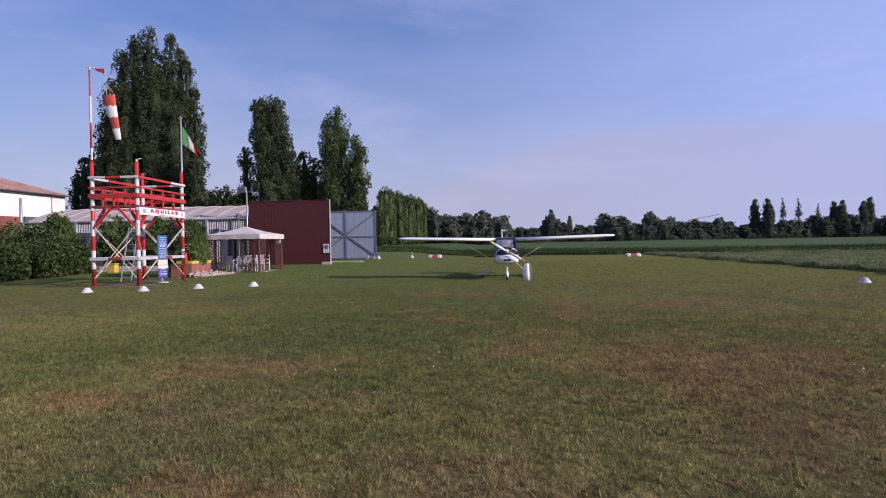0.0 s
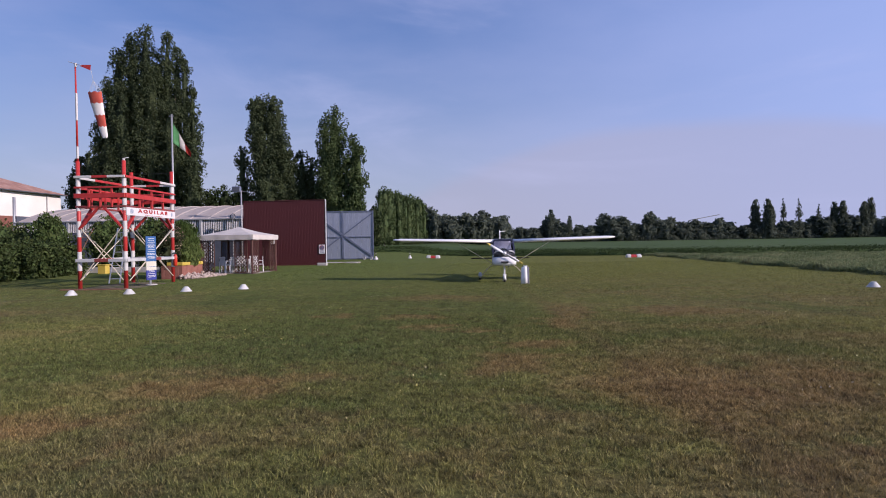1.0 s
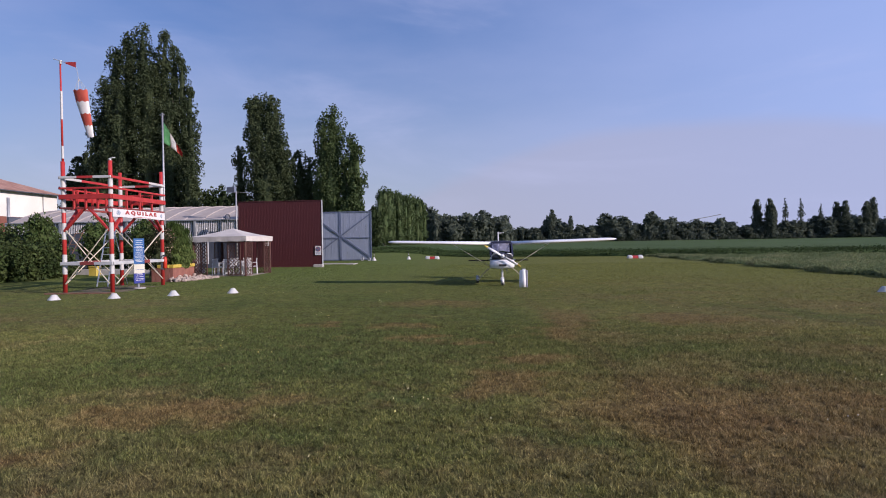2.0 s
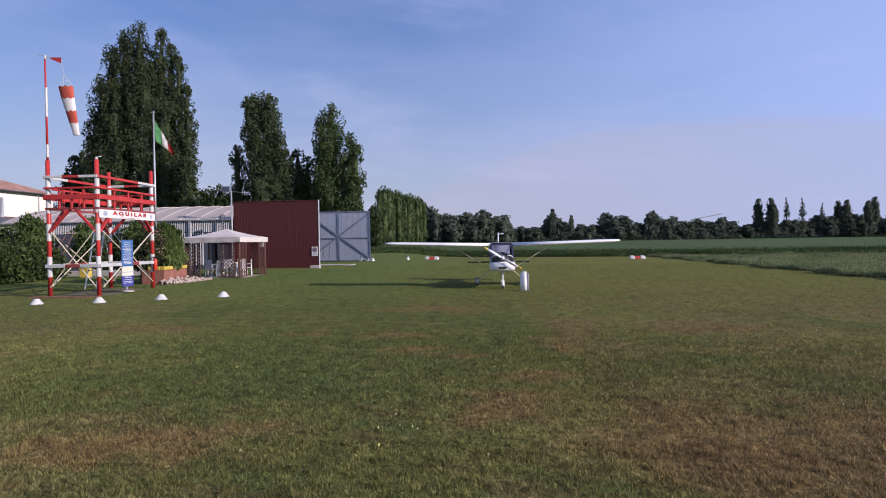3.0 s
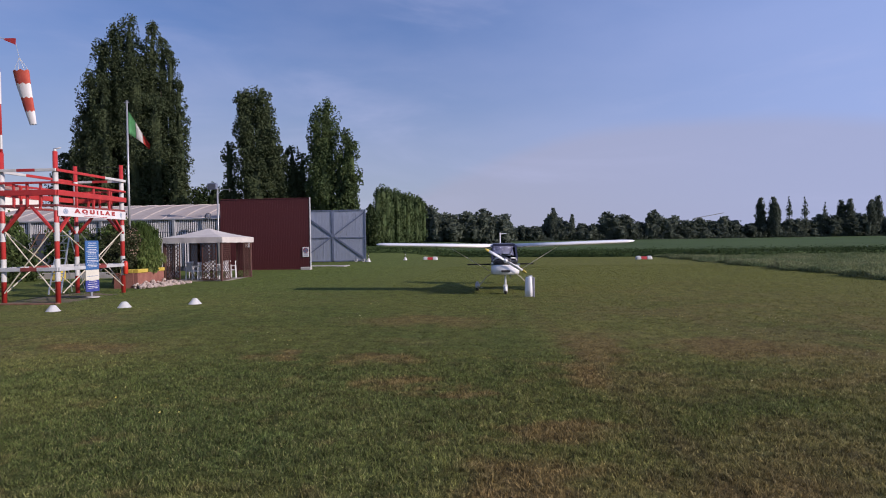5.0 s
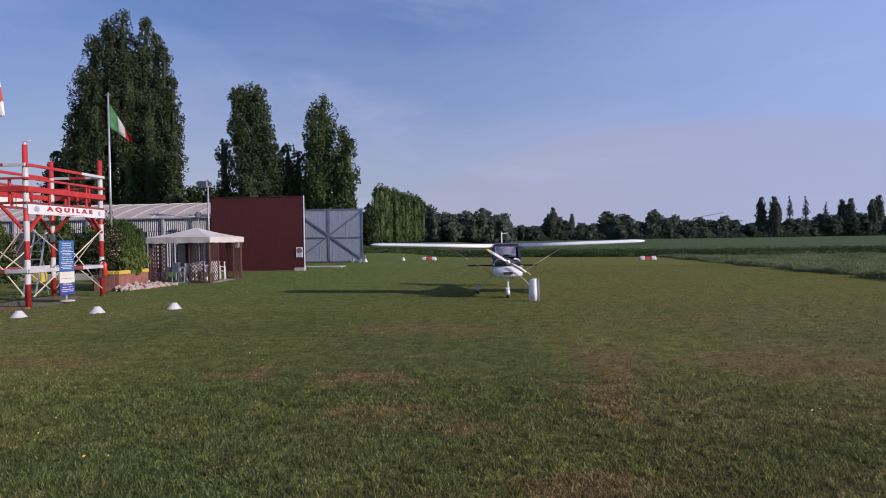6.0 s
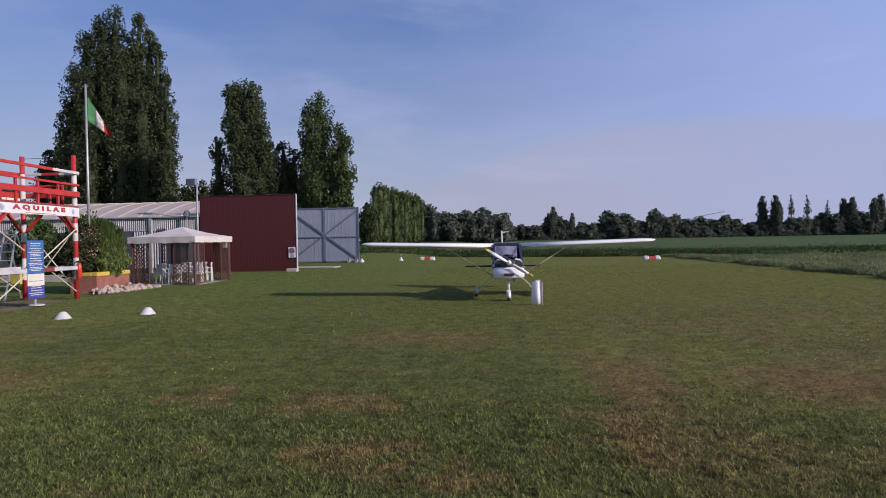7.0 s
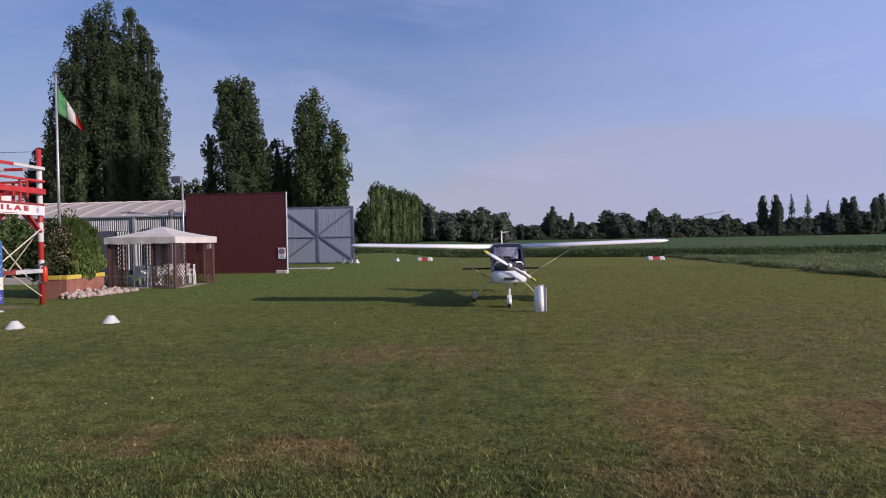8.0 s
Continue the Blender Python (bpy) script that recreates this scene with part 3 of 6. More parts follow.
vx = edge + np.abs(verge_rng.normal(0, 11, weeds)) * np.clip((vy - 10) / 25, 0.4, 1.5) * np.where(verge_rng.uniform(0, 1, weeds) < 0.22, 0.05, 1.0)
keep = vy < np.array([crop_front(v) for v in vx]) + 0.5
vx, vy = vx[keep], vy[keep]
clumpy = np.array([noise.noise((a * 0.35, b * 0.35, 1.0)) for a, b in zip(vx, vy)])
tall = np.clip(0.24 + 0.34 * clumpy, 0.06, 0.6)
vz = verge_rng.uniform(0.02, 1, len(vx)) * tall
verge = polygons("weedy_verge", leaves_at(verge_rng, np.stack([vx, vy, vz], axis=1), 0.1, 1.2), WEED_LEAF)
tagged(verge, "strip of tall dry weeds beside the mown grass", "weeds", "", "stuff")

# short blades of the mown lawn
lawn_rng = np.random.default_rng(7)


def blades(feet_x, feet_y, per, scatter, low, high, stoop):
    """Grass blades standing in small bunches round each foot."""
    many = len(feet_x) * per
    base = np.stack([feet_x, feet_y, np.array([ground_height(a, b) for a, b in zip(feet_x, feet_y)]) - 0.004], axis=1)
    far = np.repeat(feet_y, per)
    base = np.repeat(base, per, axis=0) + lawn_rng.normal(size=(many, 3)) * np.array([scatter, scatter, 0.0])
    clump = np.array([noise.noise((a * 5.5, b * 5.5, 2.0)) for a, b in zip(feet_x, feet_y)])
    fine = np.array([noise.noise((a * 13.0, b * 13.0, 4.0)) for a, b in zip(feet_x, feet_y)])
    height = lawn_rng.uniform(low, high, many)
    height *= np.repeat(np.clip(1.0 + 0.75 * clump, 0.4, 1.7) * np.clip(1.0 + 1.2 * fine, 0.25, 1.8), per)
    lean = lawn_rng.normal(size=(many, 2)) * stoop * height[:, None]
    th = lawn_rng.uniform(0, 2 * np.pi, many)
    wide = (0.0022 + 0.00026 * far) * lawn_rng.uniform(0.7, 1.3, many)
    side = np.stack([np.cos(th) * wide, np.sin(th) * wide, np.zeros(many)], axis=1)
    tip = base + np.concatenate([lean, height[:, None]], axis=1)
    return np.stack([base - side, base + side, tip], axis=1)


near_feet, mid_feet = 340000, 235000
near_y = 3.4 + 10.0 * lawn_rng.uniform(0, 1, near_feet) ** 0.85
near_y += lawn_rng.normal(size=near_feet) * np.where(near_y > 8, 0.9, 0.0)
near_y = np.where(lawn_rng.uniform(0, 1, near_feet) < 0.06, 3.6 - lawn_rng.exponential(2.2, near_feet), near_y)
near_y -= np.abs(lawn_rng.normal(size=near_feet)) * np.clip(5.2 - near_y, 0.0, 1.8) * 0.7
mid_y = 12.0 + 38.0 * lawn_rng.uniform(0, 1, mid_feet) ** 1.5 + lawn_rng.normal(size=mid_feet) * 1.2
mid_x = lawn_rng.uniform(0, 1, mid_feet) * (mid_y * 1.6 + 2.5) - 0.93 * mid_y - 1.0
mid_x += np.where(lawn_rng.uniform(0, 1, mid_feet) < 0.2, lawn_rng.normal(size=mid_feet) * 4.0, lawn_rng.normal(size=mid_feet) * 1.5)
on_lawn = (mid_x < 16.7) & (mid_x > -24.0) & ~((mid_y > 28.5) & (mid_x < -11.5))
near_w = np.maximum(near_y, 3.0)
near_x = lawn_rng.uniform(0, 1, near_feet) * (near_w * 1.56 + 2.4) - 0.89 * near_w - 0.8
near_x += np.where(lawn_rng.uniform(0, 1, near_feet) < 0.2, lawn_rng.normal(size=near_feet) * 2.6, lawn_rng.normal(size=near_feet) * 0.75)
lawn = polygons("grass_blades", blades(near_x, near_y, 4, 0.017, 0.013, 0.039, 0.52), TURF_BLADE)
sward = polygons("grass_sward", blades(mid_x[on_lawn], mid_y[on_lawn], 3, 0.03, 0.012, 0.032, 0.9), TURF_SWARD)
tagged(sward, "short green mown grass farther along the strip", "grass", "", "stuff")
tagged(lawn, "short mown grass blades, green and dry brown", "grass", "", "stuff")

# small white and yellow flowers scattered in patches of the lawn
PETAL = foliage("lawn_flower_petals", (0.5, 0.42, 0.06), (0.62, 0.6, 0.5), 0.4, 0.3)
bloom_rng = np.random.default_rng(9)
spots = np.repeat(np.stack([bloom_rng.uniform(-9, 9, 26), bloom_rng.uniform(6, 24, 26)], axis=1), 14, axis=0) + bloom_rng.normal(size=(364, 2)) * 0.45
blooms = polygons("lawn_flowers", leaves_at(bloom_rng, np.concatenate([spots, bloom_rng.uniform(0.04, 0.06, (364, 1))], axis=1), 0.026), PETAL)
tagged(blooms, "tiny white and yellow flowers in the grass", "flowers", "", "stuff")

# ---- trees ----
tree("poplar_tree", "very tall dark green poplar group with several tops", -44.9, 78.0,
     [(0.0, 0, 1.5, 29.9, 1.8, 0), (-2.0, 0.3, 1.5, 29.0, 1.75, 0), (-3.8, 0, 1.5, 27.0, 1.65, 0), (-5.1, 0.2, 1.5, 23.2, 1.65, 0), (-5.9, 0, 1.2, 19.2, 1.5, 0), (-6.5, -0.3, 1.0, 14.6, 1.1, 0),
      (3.1, -0.2, 1.5, 28.9, 1.3, 0), (4.1, 0.3, 1.5, 27.0, 1.2, 0), (1.9, 0.2, 1.5, 26.2, 1.2, 0), (5.3, 0, 1.5, 25.6, 1.05, 0), (6.1, 0.2, 1.2, 21.6, 1.2, 0), (6.5, -0.3, 1.2, 18.2, 1.1, 0), (6.2, -0.8, 1.0, 12.2, 1.2, 0), (6.9, 0, 1.0, 8.4, 0.8, 0),
      (1.6, -1.6, 1.2, 24.5, 1.9, 0), (-2.0, -2.0, 1.2, 22.0, 2.0, 0), (4.2, -1.7, 1.2, 19.6, 1.7, 0), (-4.5, -1.6, 1.2, 16.0, 1.7, 0)],
     [(0, 0, 26, 0.45), (-3.8, 0.5, 24, 0.4), (3.8, 0, 25, 0.4)], 11, POPLAR, 8.2, 30, 0.24, 0.4, up=0.4)
tree("poplar_tree", "tall dark green poplar with a leaning side branch", -25.45, 70.0,
     [(-0.9, 0, 1.5, 18.4, 1.5, 0), (-1.55, 0, 11.5, 18.3, 1.15, 0), (0.3, 0, 1.5, 18.6, 1.5, 0), (1.1, 0.2, 8.0, 18.0, 0.9, 0), (1.6, 0, 1.5, 14.2, 1.3, 0), (2.2, 0.2, 1.0, 12.2, 1.1, 0),
      (-0.9, -0.4, 1.5, 14.5, 1.3, 0), (2.7, 0.3, 0.5, 9.8, 1.1, 0), (0.4, -1.0, 0.8, 10.5, 1.4, 0), (-3.35, 0.3, 6.0, 12.7, 0.85, 0), (-3.0, 0.2, 3.0, 9.0, 0.7, 0)],
     [(0, 0, 16, 0.32)], 12, POPLAR, 9.0, 30, 0.23, 0.4, up=0.13)
tree("poplar_tree", "smaller poplar standing between taller ones", -21.75, 71.5,
     [(-0.3, 0, 1, 12.3, 1.1, 0), (0.7, 0.3, 1, 11.6, 1.0, 0), (0, 0.2, 1, 9.5, 1.5, 0), (-1.4, 0.2, 0.5, 8.6, 1.2, 0), (1.5, 0.2, 0.5, 8.8, 1.2, 0)], [(0, 0, 10, 0.2)], 13, POPLAR, 9.0, 30, 0.23, 0.4)
tree("poplar_tree", "tall green poplar with a lopsided top", -17.9, 70.0,
     [(0.15, 0, 3, 17.0, 1.4, 0), (-0.85, 0.1, 1, 16.0, 1.2, 0), (-0.8, 0, 1, 12.3, 1.05, 0), (0.5, 0, 4, 15.0, 1.05, 0), (0.1, -0.6, 1, 11, 1.5, 0)], [(0, 0, 15, 0.28)], 14, POPLAR_BRIGHT, 9.0, 30, 0.23, 0.4)
tree("poplar_tree", "green poplar, bushy and lit by the sun", -15.8, 69.5,
     [(0.5, 0, 0.8, 13.6, 1.15, 0), (0.95, -0.2, 2.0, 12.8, 0.95, 0), (-0.4, 0, 0.8, 11.0, 0.95, 0), (0.7, -0.3, 0.5, 9.0, 1.0, 0), (0.1, -0.6, 0.5, 7.5, 1.1, 0)], [(0, 0, 12, 0.25)], 15, POPLAR_BRIGHT, 9.0, 30, 0.23, 0.4)
tree("broadleaf_tree", "green broadleaf tree standing behind the white building", -59.85, 86.0,
     [(0, 0, 2, 13.6, 1.5, 1), (1.7, 0, 1.5, 12.4, 1.5, 1), (-1.7, 0.5, 1.5, 11.4, 1.3, 1), (0.8, 0.5, 6, 14.4, 1.0, 1), (3.2, 0.4, 1, 10.5, 1.4, 1)], [(0, 0, 10, 0.2)], 16, POPLAR, 7.0, 26, 0.28, 0.4, up=0.65)
tree("broadleaf_tree", "low dark trees beside the poplars", -37.6, 85.0,
     [(0, 0, 0.5, 9.0, 2.2, 1), (2.2, 0, 0.5, 8.0, 2.0, 1), (-2, 0, 0.5, 8.6, 2.0, 1), (4.2, 1, 0.5, 7.4, 1.6, 1)], [(0, 0, 6, 0.2)], 17, BROADLEAF, 6.0, 24, 0.34, 0.5, up=0.35)
tree("broadleaf_tree", "dark young tree beside the hangar door", -21.2, 110.0,
     [(0, 0, 0.3, 7.2, 1.3, 1), (0.7, 0.3, 0.2, 5.4, 1.1, 1), (-0.7, 0.2, 0.2, 6.0, 1.1, 1), (0.2, 0, 3.0, 7.8, 0.8, 1)], [(0, 0, 5.5, 0.14)], 18, BROADLEAF, 9.0, 22, 0.3, 0.5)
row = None
for i in range(10):
    at = (-23.25 + 0.42 * i, 133.0 + 3.7 * i)
    if row is None:
        row = tree("clipped_tree", "tall slender green tree in a dense straight row", at[0], at[1],
                   [(0, 0, 0.3, 13.0, 1.3, 0), (0.8, 0.8, 0.3, 12.2, 1.1, 0), (-0.8, -0.8, 0.3, 12.4, 1.1, 0), (0.3, 1.6, 0.3, 11.6, 1.0, 0)], [(0, 0, 11, 0.2)], 20, POPLAR_BRIGHT, 5.5, 26, 0.32, 0.62, "tree", "row of slender trees", 0.45)
    else:
        copy_thing(row, pose(at[0], at[1], lie(*at) + 0.45 - 0.25 * (i % 3), 0, 0, 67 * i))

round_trees = []
for k, seed in enumerate((21, 24, 25)):
    lobe_rng = random.Random(seed)
    lobes = [(0, 0, 0.2, 10.6, 2.6, 1)]
    for i in range(9):
        th, reach = lobe_rng.uniform(0, 6.28), lobe_rng.uniform(1.0, 3.3)
        low = lobe_rng.uniform(0.0, 5.8) * (1.15 - reach / 5)
        lobes.append((reach * math.cos(th), reach * math.sin(th), low, low + lobe_rng.uniform(3.0, 5.6), lobe_rng.uniform(0.9, 1.7), 1))
    round_trees.append(tree("broadleaf_tree", "dark rounded broadleaf tree beyond the field", (-18.8, -15.8, 4.5)[k], (200, 214, 218)[k], lobes, [(0, 0, 7, 0.25)], seed, HAZED_LEAF, 3.2, 10, 0.84, 0.7, "tree", "far tree line"))
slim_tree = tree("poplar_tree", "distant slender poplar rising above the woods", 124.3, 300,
                 [(0, 0, 0.5, 19.0, 1.7, 0), (1.1, 0, 0.5, 15.6, 1.4, 0), (-1.1, 0, 0.5, 16.6, 1.4, 0), (0.3, 0.3, 6, 19.6, 1.1, 0)], [(0, 0, 16, 0.25)], 22, HAZED_LEAF, 6.0, 16, 0.45, 0.5, "tree", "far tree line")
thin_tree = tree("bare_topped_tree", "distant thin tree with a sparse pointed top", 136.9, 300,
                 [(0, 0, 0.5, 9.0, 2.3, 1), (0, 0, 5, 14.5, 1.5, 0), (0.2, 0, 10, 17.4, 0.95, 0), (0, 0.1, 14, 19.4, 0.5, 0)], [(0, 0, 18.5, 0.25)], 23, HAZED_LEAF, 7.0, 9, 0.42, 0.2, "tree", "far tree line")
far_rng = random.Random(4)
for x, y, h in ((-22.0, 203, 11.6), (-14.2, 201, 8.8), (-9.6, 203, 9.6), (-4.2, 204, 10.8), (0.2, 206, 9.0), (-11.8, 215, 9.0), (3.5, 215, 7.0)):
    k = (h + 1.0) / 11
    copy_thing(far_rng.choice(round_trees), pose(x + 1.0, y, lie(x, y), 0, 0, far_rng.uniform(0, 360))).scale = (1.35 * k, 1.35 * k, k)
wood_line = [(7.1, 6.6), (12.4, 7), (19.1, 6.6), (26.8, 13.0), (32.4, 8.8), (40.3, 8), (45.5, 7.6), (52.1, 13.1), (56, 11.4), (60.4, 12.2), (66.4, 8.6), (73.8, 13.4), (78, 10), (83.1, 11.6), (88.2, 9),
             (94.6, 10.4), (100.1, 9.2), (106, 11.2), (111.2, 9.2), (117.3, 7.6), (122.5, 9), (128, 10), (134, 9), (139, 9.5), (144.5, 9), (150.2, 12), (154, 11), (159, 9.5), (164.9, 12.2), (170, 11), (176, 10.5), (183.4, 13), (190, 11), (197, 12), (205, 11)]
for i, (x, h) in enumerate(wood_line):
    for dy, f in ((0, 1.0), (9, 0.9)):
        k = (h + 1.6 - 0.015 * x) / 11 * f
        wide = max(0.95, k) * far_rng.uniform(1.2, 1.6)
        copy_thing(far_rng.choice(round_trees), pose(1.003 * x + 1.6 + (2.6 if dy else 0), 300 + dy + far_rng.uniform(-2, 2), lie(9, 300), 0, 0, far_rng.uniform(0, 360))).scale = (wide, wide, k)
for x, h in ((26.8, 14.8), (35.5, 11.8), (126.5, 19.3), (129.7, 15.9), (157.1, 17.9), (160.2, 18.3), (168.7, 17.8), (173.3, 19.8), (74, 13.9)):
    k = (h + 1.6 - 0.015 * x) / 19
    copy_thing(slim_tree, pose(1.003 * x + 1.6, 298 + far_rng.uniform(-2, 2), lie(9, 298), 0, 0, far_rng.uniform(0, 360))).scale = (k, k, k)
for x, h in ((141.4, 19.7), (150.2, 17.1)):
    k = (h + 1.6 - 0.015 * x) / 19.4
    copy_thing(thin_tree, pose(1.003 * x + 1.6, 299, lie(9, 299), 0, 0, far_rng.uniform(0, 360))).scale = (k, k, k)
for i in range(9):
    x = -75 + i * 6.0
    copy_thing(far_rng.choice(round_trees), pose(x, 235 + far_rng.uniform(-6, 6), lie(x, 235), 0, 0, far_rng.uniform(0, 360))).scale = (0.9, 0.9, far_rng.uniform(0.6, 0.9))

brush_rng = np.random.default_rng(29)
bx = brush_rng.uniform(-30, 215, 26000)
by = np.where(bx < 4, 207 + brush_rng.uniform(0, 3, 26000), 295 + brush_rng.uniform(0, 5, 26000))
bh = 2.6 + 1.6 * np.sin(bx * 0.31) * np.sin(bx * 0.117) + 0.9 * np.sin(bx * 0.9)
brush = polygons("undergrowth", leaves_at(brush_rng, np.stack([bx, by, brush_rng.uniform(0, 1, 26000) * bh + np.array([lie(a, b) for a, b in zip(bx, by)])], axis=1), 0.75), HAZED_LEAF)
tagged(brush, "dense dark undergrowth along the edge of the far woods", "undergrowth", "", "stuff")

# ---- hangar with its two open door leaves ----
hangar = thing("hangar", "long barrel-roofed hangar with ribbed pale roof and corrugated side", "hangar", -17.25, 50.1, 0.22)
HL, HW, EAVE, RIDGE = 17.4, 7.2, 3.15, 4.5
profile = [(-HW + 2 * HW * i / 16, EAVE + (RIDGE - EAVE) * (1 - ((i - 8) / 8) ** 2)) for i in range(17)]
bays = 13
roof_panel = None
for i in range(bays):
    if roof_panel is None:
        bm = bmesh.new()
        w = HL / bays
        loft(bm, [[(-w, a, b) for a, b in profile] + [(-w, a, b - 0.05) for a, b in reversed(profile)], [(0, a, b) for a, b in profile] + [(0, a, b - 0.05) for a, b in reversed(profile)]])
        roof_panel = part("roof_panel", bm, ROOF_SHEET, hangar)
        bm = bmesh.new()
        loft(bm, [[(-0.1, a, b + 0.045) for a, b in profile] + [(-0.1, a, b + 0.002) for a, b in reversed(profile)], [(0.02, a, b + 0.045) for a, b in profile] + [(0.02, a, b + 0.002) for a, b in reversed(profile)]])
        roof_rib = part("roof_rib", bm, RIB, hangar)
    else:
        for src in (roof_panel, roof_rib):
            ob = new(src.name.split(".")[0], src.data)
            ob.parent, ob.location = hangar, (-i * HL / bays, 0, 0)
part("lower_wall", boxed(-HL, -HW, -0.4, -0.1, -HW + 0.12, EAVE - 0.85), DARK_WALL, hangar)
part("back_wall", boxed(-HL, HW - 0.12, -0.4, -0.1, HW, EAVE), DARK_WALL, hangar)
part("upper_wall", boxed(-HL, -HW + 0.05, EAVE - 0.85, -0.1, -HW + 0.12, EAVE), DARK_WALL, hangar)
part("end_wall", boxed(-HL, -HW + 0.12, -0.4, -HL + 0.12, HW - 0.12, EAVE + 0.5), DARK_WALL, hangar)
part("gutter", boxed(-HL, -HW - 0.14, EAVE - 0.06, -0.1, -HW, EAVE + 0.03, 0.015), GALV, hangar)
strip = None
for i in range(132):
    x = -0.22 - i * 0.13
    if strip is None:
        strip = part("wall_strip", boxed(-0.034, -0.03, 0, 0.034, 0.03, 0.76, 0.01), LIGHT_STRIP, hangar)
        strip.location = (x, -HW + 0.01, EAVE - 0.83)
    else:
        ob = new("wall_strip", strip.data)
        ob.parent, ob.location = hangar, (x, -HW + 0.01, EAVE - 0.83)
for i in range(13):
    ob = new("wall_strip", strip.data)
    ob.parent, ob.location, ob.scale = hangar, (-2.3 - i * 0.16, -HW + 0.005 - 0.036, 0.05), (1, 1, 2.95)
for x in (-3.2, -8.2, -13.2, -17.3):
    part("wall_post", boxed(x - 0.09, -HW - 0.12, -0.4, x + 0.09, -HW - 0.001, EAVE + 0.05, 0.01), GALV, hangar)

DW, DH = 5.9, 4.53
red_leaf = thing("hangar_door", "tall maroon corrugated metal hangar door leaf standing open", "door", -17.26, 42.73, 0.0)
part("backing", boxed(0, 0.02, 0.05, DW, 0.08, DH), MAROON, red_leaf)
panel = None
for i in range(54):
    if panel is None:
        bm = bmesh.new()
        w = DW / 54
        for a, b, c in ((0.0, 0.62, 0.006), (0.62, 1.0, -0.004)):
            box(bm, a * w, c, 0.05, b * w, 0.02, DH)
        panel = part("panel", bm, MAROON, red_leaf)
    else:
        ob = new("panel", panel.data)
        ob.parent, ob.location = red_leaf, (i * DW / 54, 0, 0)
part("edge_trim", boxed(DW + 0.002, -0.03, 0, DW + 0.055, 0.1, DH + 0.06, 0.01), GREY_PAINT, red_leaf, "pale grey metal edge")
part("top_trim", boxed(0, -0.04, DH + 0.002, DW, 0.1, DH + 0.05, 0.01), MAROON, red_leaf)
part("bottom_rail", boxed(0, -0.035, -0.02, DW, 0.1, 0.048, 0.01), MAROON, red_leaf)

white_leaf = thing("hangar_door", "pale blue-white metal hangar door leaf with diagonal bracing", "door", -16.63, 57.4, 0.0)
panel = None
for i in range(10):
    if panel is None:
        bm = bmesh.new()
        w = 5.8 / 10
        box(bm, 0.006, 0.0, 0.08, w - 0.006, 0.03, 4.5)
        box(bm, w * 0.46, -0.012, 0.08, w * 0.54, 0.0, 4.5)
        panel = part("panel", bm, BLUE_WHITE, white_leaf)
    else:
        ob = new("panel", panel.data)
        ob.parent, ob.location = white_leaf, (i * 0.58, 0, 0)
for name, p, q, w in (("diagonal_brace", (0.1, -0.05, 4.3), (5.7, -0.05, 0.3), 0.14), ("diagonal_brace", (0.1, -0.056, 0.3), (5.7, -0.056, 4.35), 0.09), ("cross_bar", (0.05, -0.04, 2.15), (5.75, -0.04, 2.15), 0.08),
                      ("mullion", (2.86, -0.03, 0.05), (2.86, -0.03, 4.5), 0.2), ("side_post", (5.75, -0.03, 0.0), (5.75, -0.03, 4.62), 0.1), ("side_post", (0.05, -0.03, 0.0), (0.05, -0.03, 4.6), 0.1),
                      ("top_rail", (0.1, -0.03, 4.55), (5.7, -0.03, 4.55), 0.09), ("bottom_rail", (0.1, -0.03, 0.1), (5.7, -0.03, 0.1), 0.09)):
    part(name, beam(bmesh.new(), p, q, w if abs(p[0] - q[0]) < 0.01 else 0.06, 0.06 if abs(p[0] - q[0]) < 0.01 else w), STEEL_BLUE, white_leaf)

# ---- observation tower ----
CREAM = surf("cream_rods", (0.47, 0.43, 0.33), (0.56, 0.52, 0.42), 3.0, 0.5, 0.05)
SIGN_WHITE = surf("sign_white", (0.6, 0.59, 0.6), (0.68, 0.67, 0.67), 1.5, 0.5, 0.03, 0, 30, 0.08)
LETTER_RED = surf("letter_red", (0.3, 0.03, 0.03), (0.38, 0.05, 0.05), 5.0, 0.6, 0.0)
BAR_PALE = surf("faded_emblem_blue", (0.16, 0.22, 0.34), (0.42, 0.46, 0.5), 14.0, 0.6, 0.0)
BAR_BLUE = surf("sign_mark_blue", (0.08, 0.13, 0.22), (0.12, 0.18, 0.28), 5.0, 0.6, 0.0)
PLANK = surf("weathered_red_plank", (0.12, 0.06, 0.035), (0.22, 0.12, 0.075), 3.0, 0.85, 0.4, 0, 40, 0.3)
ALU = surf("aluminium", (0.55, 0.56, 0.57), (0.65, 0.66, 0.67), 3.0, 0.35, 0.05, 0.7, 40, 0.1)
YELLOW = surf("yellow_paint", (0.45, 0.33, 0.045), (0.54, 0.41, 0.08), 2.0, 0.6, 0.2, 0, 30, 0.2)
BLACK = surf("black_rubber", (0.012, 0.012, 0.013), (0.025, 0.025, 0.026), 5.0, 0.7, 0.1)

tower = thing("observation_tower", "red and white painted timber tower with railed platform", "tower", -15.93, 23.65, 0.08, 1.8)
tower.scale = (1, 1, 0.965)
TX, TY = 1.86, 3.76
CORNERS = {"a": (0, 0), "b": (TX, 0), "c": (TX, TY), "d": (0, TY)}
R = 0.079
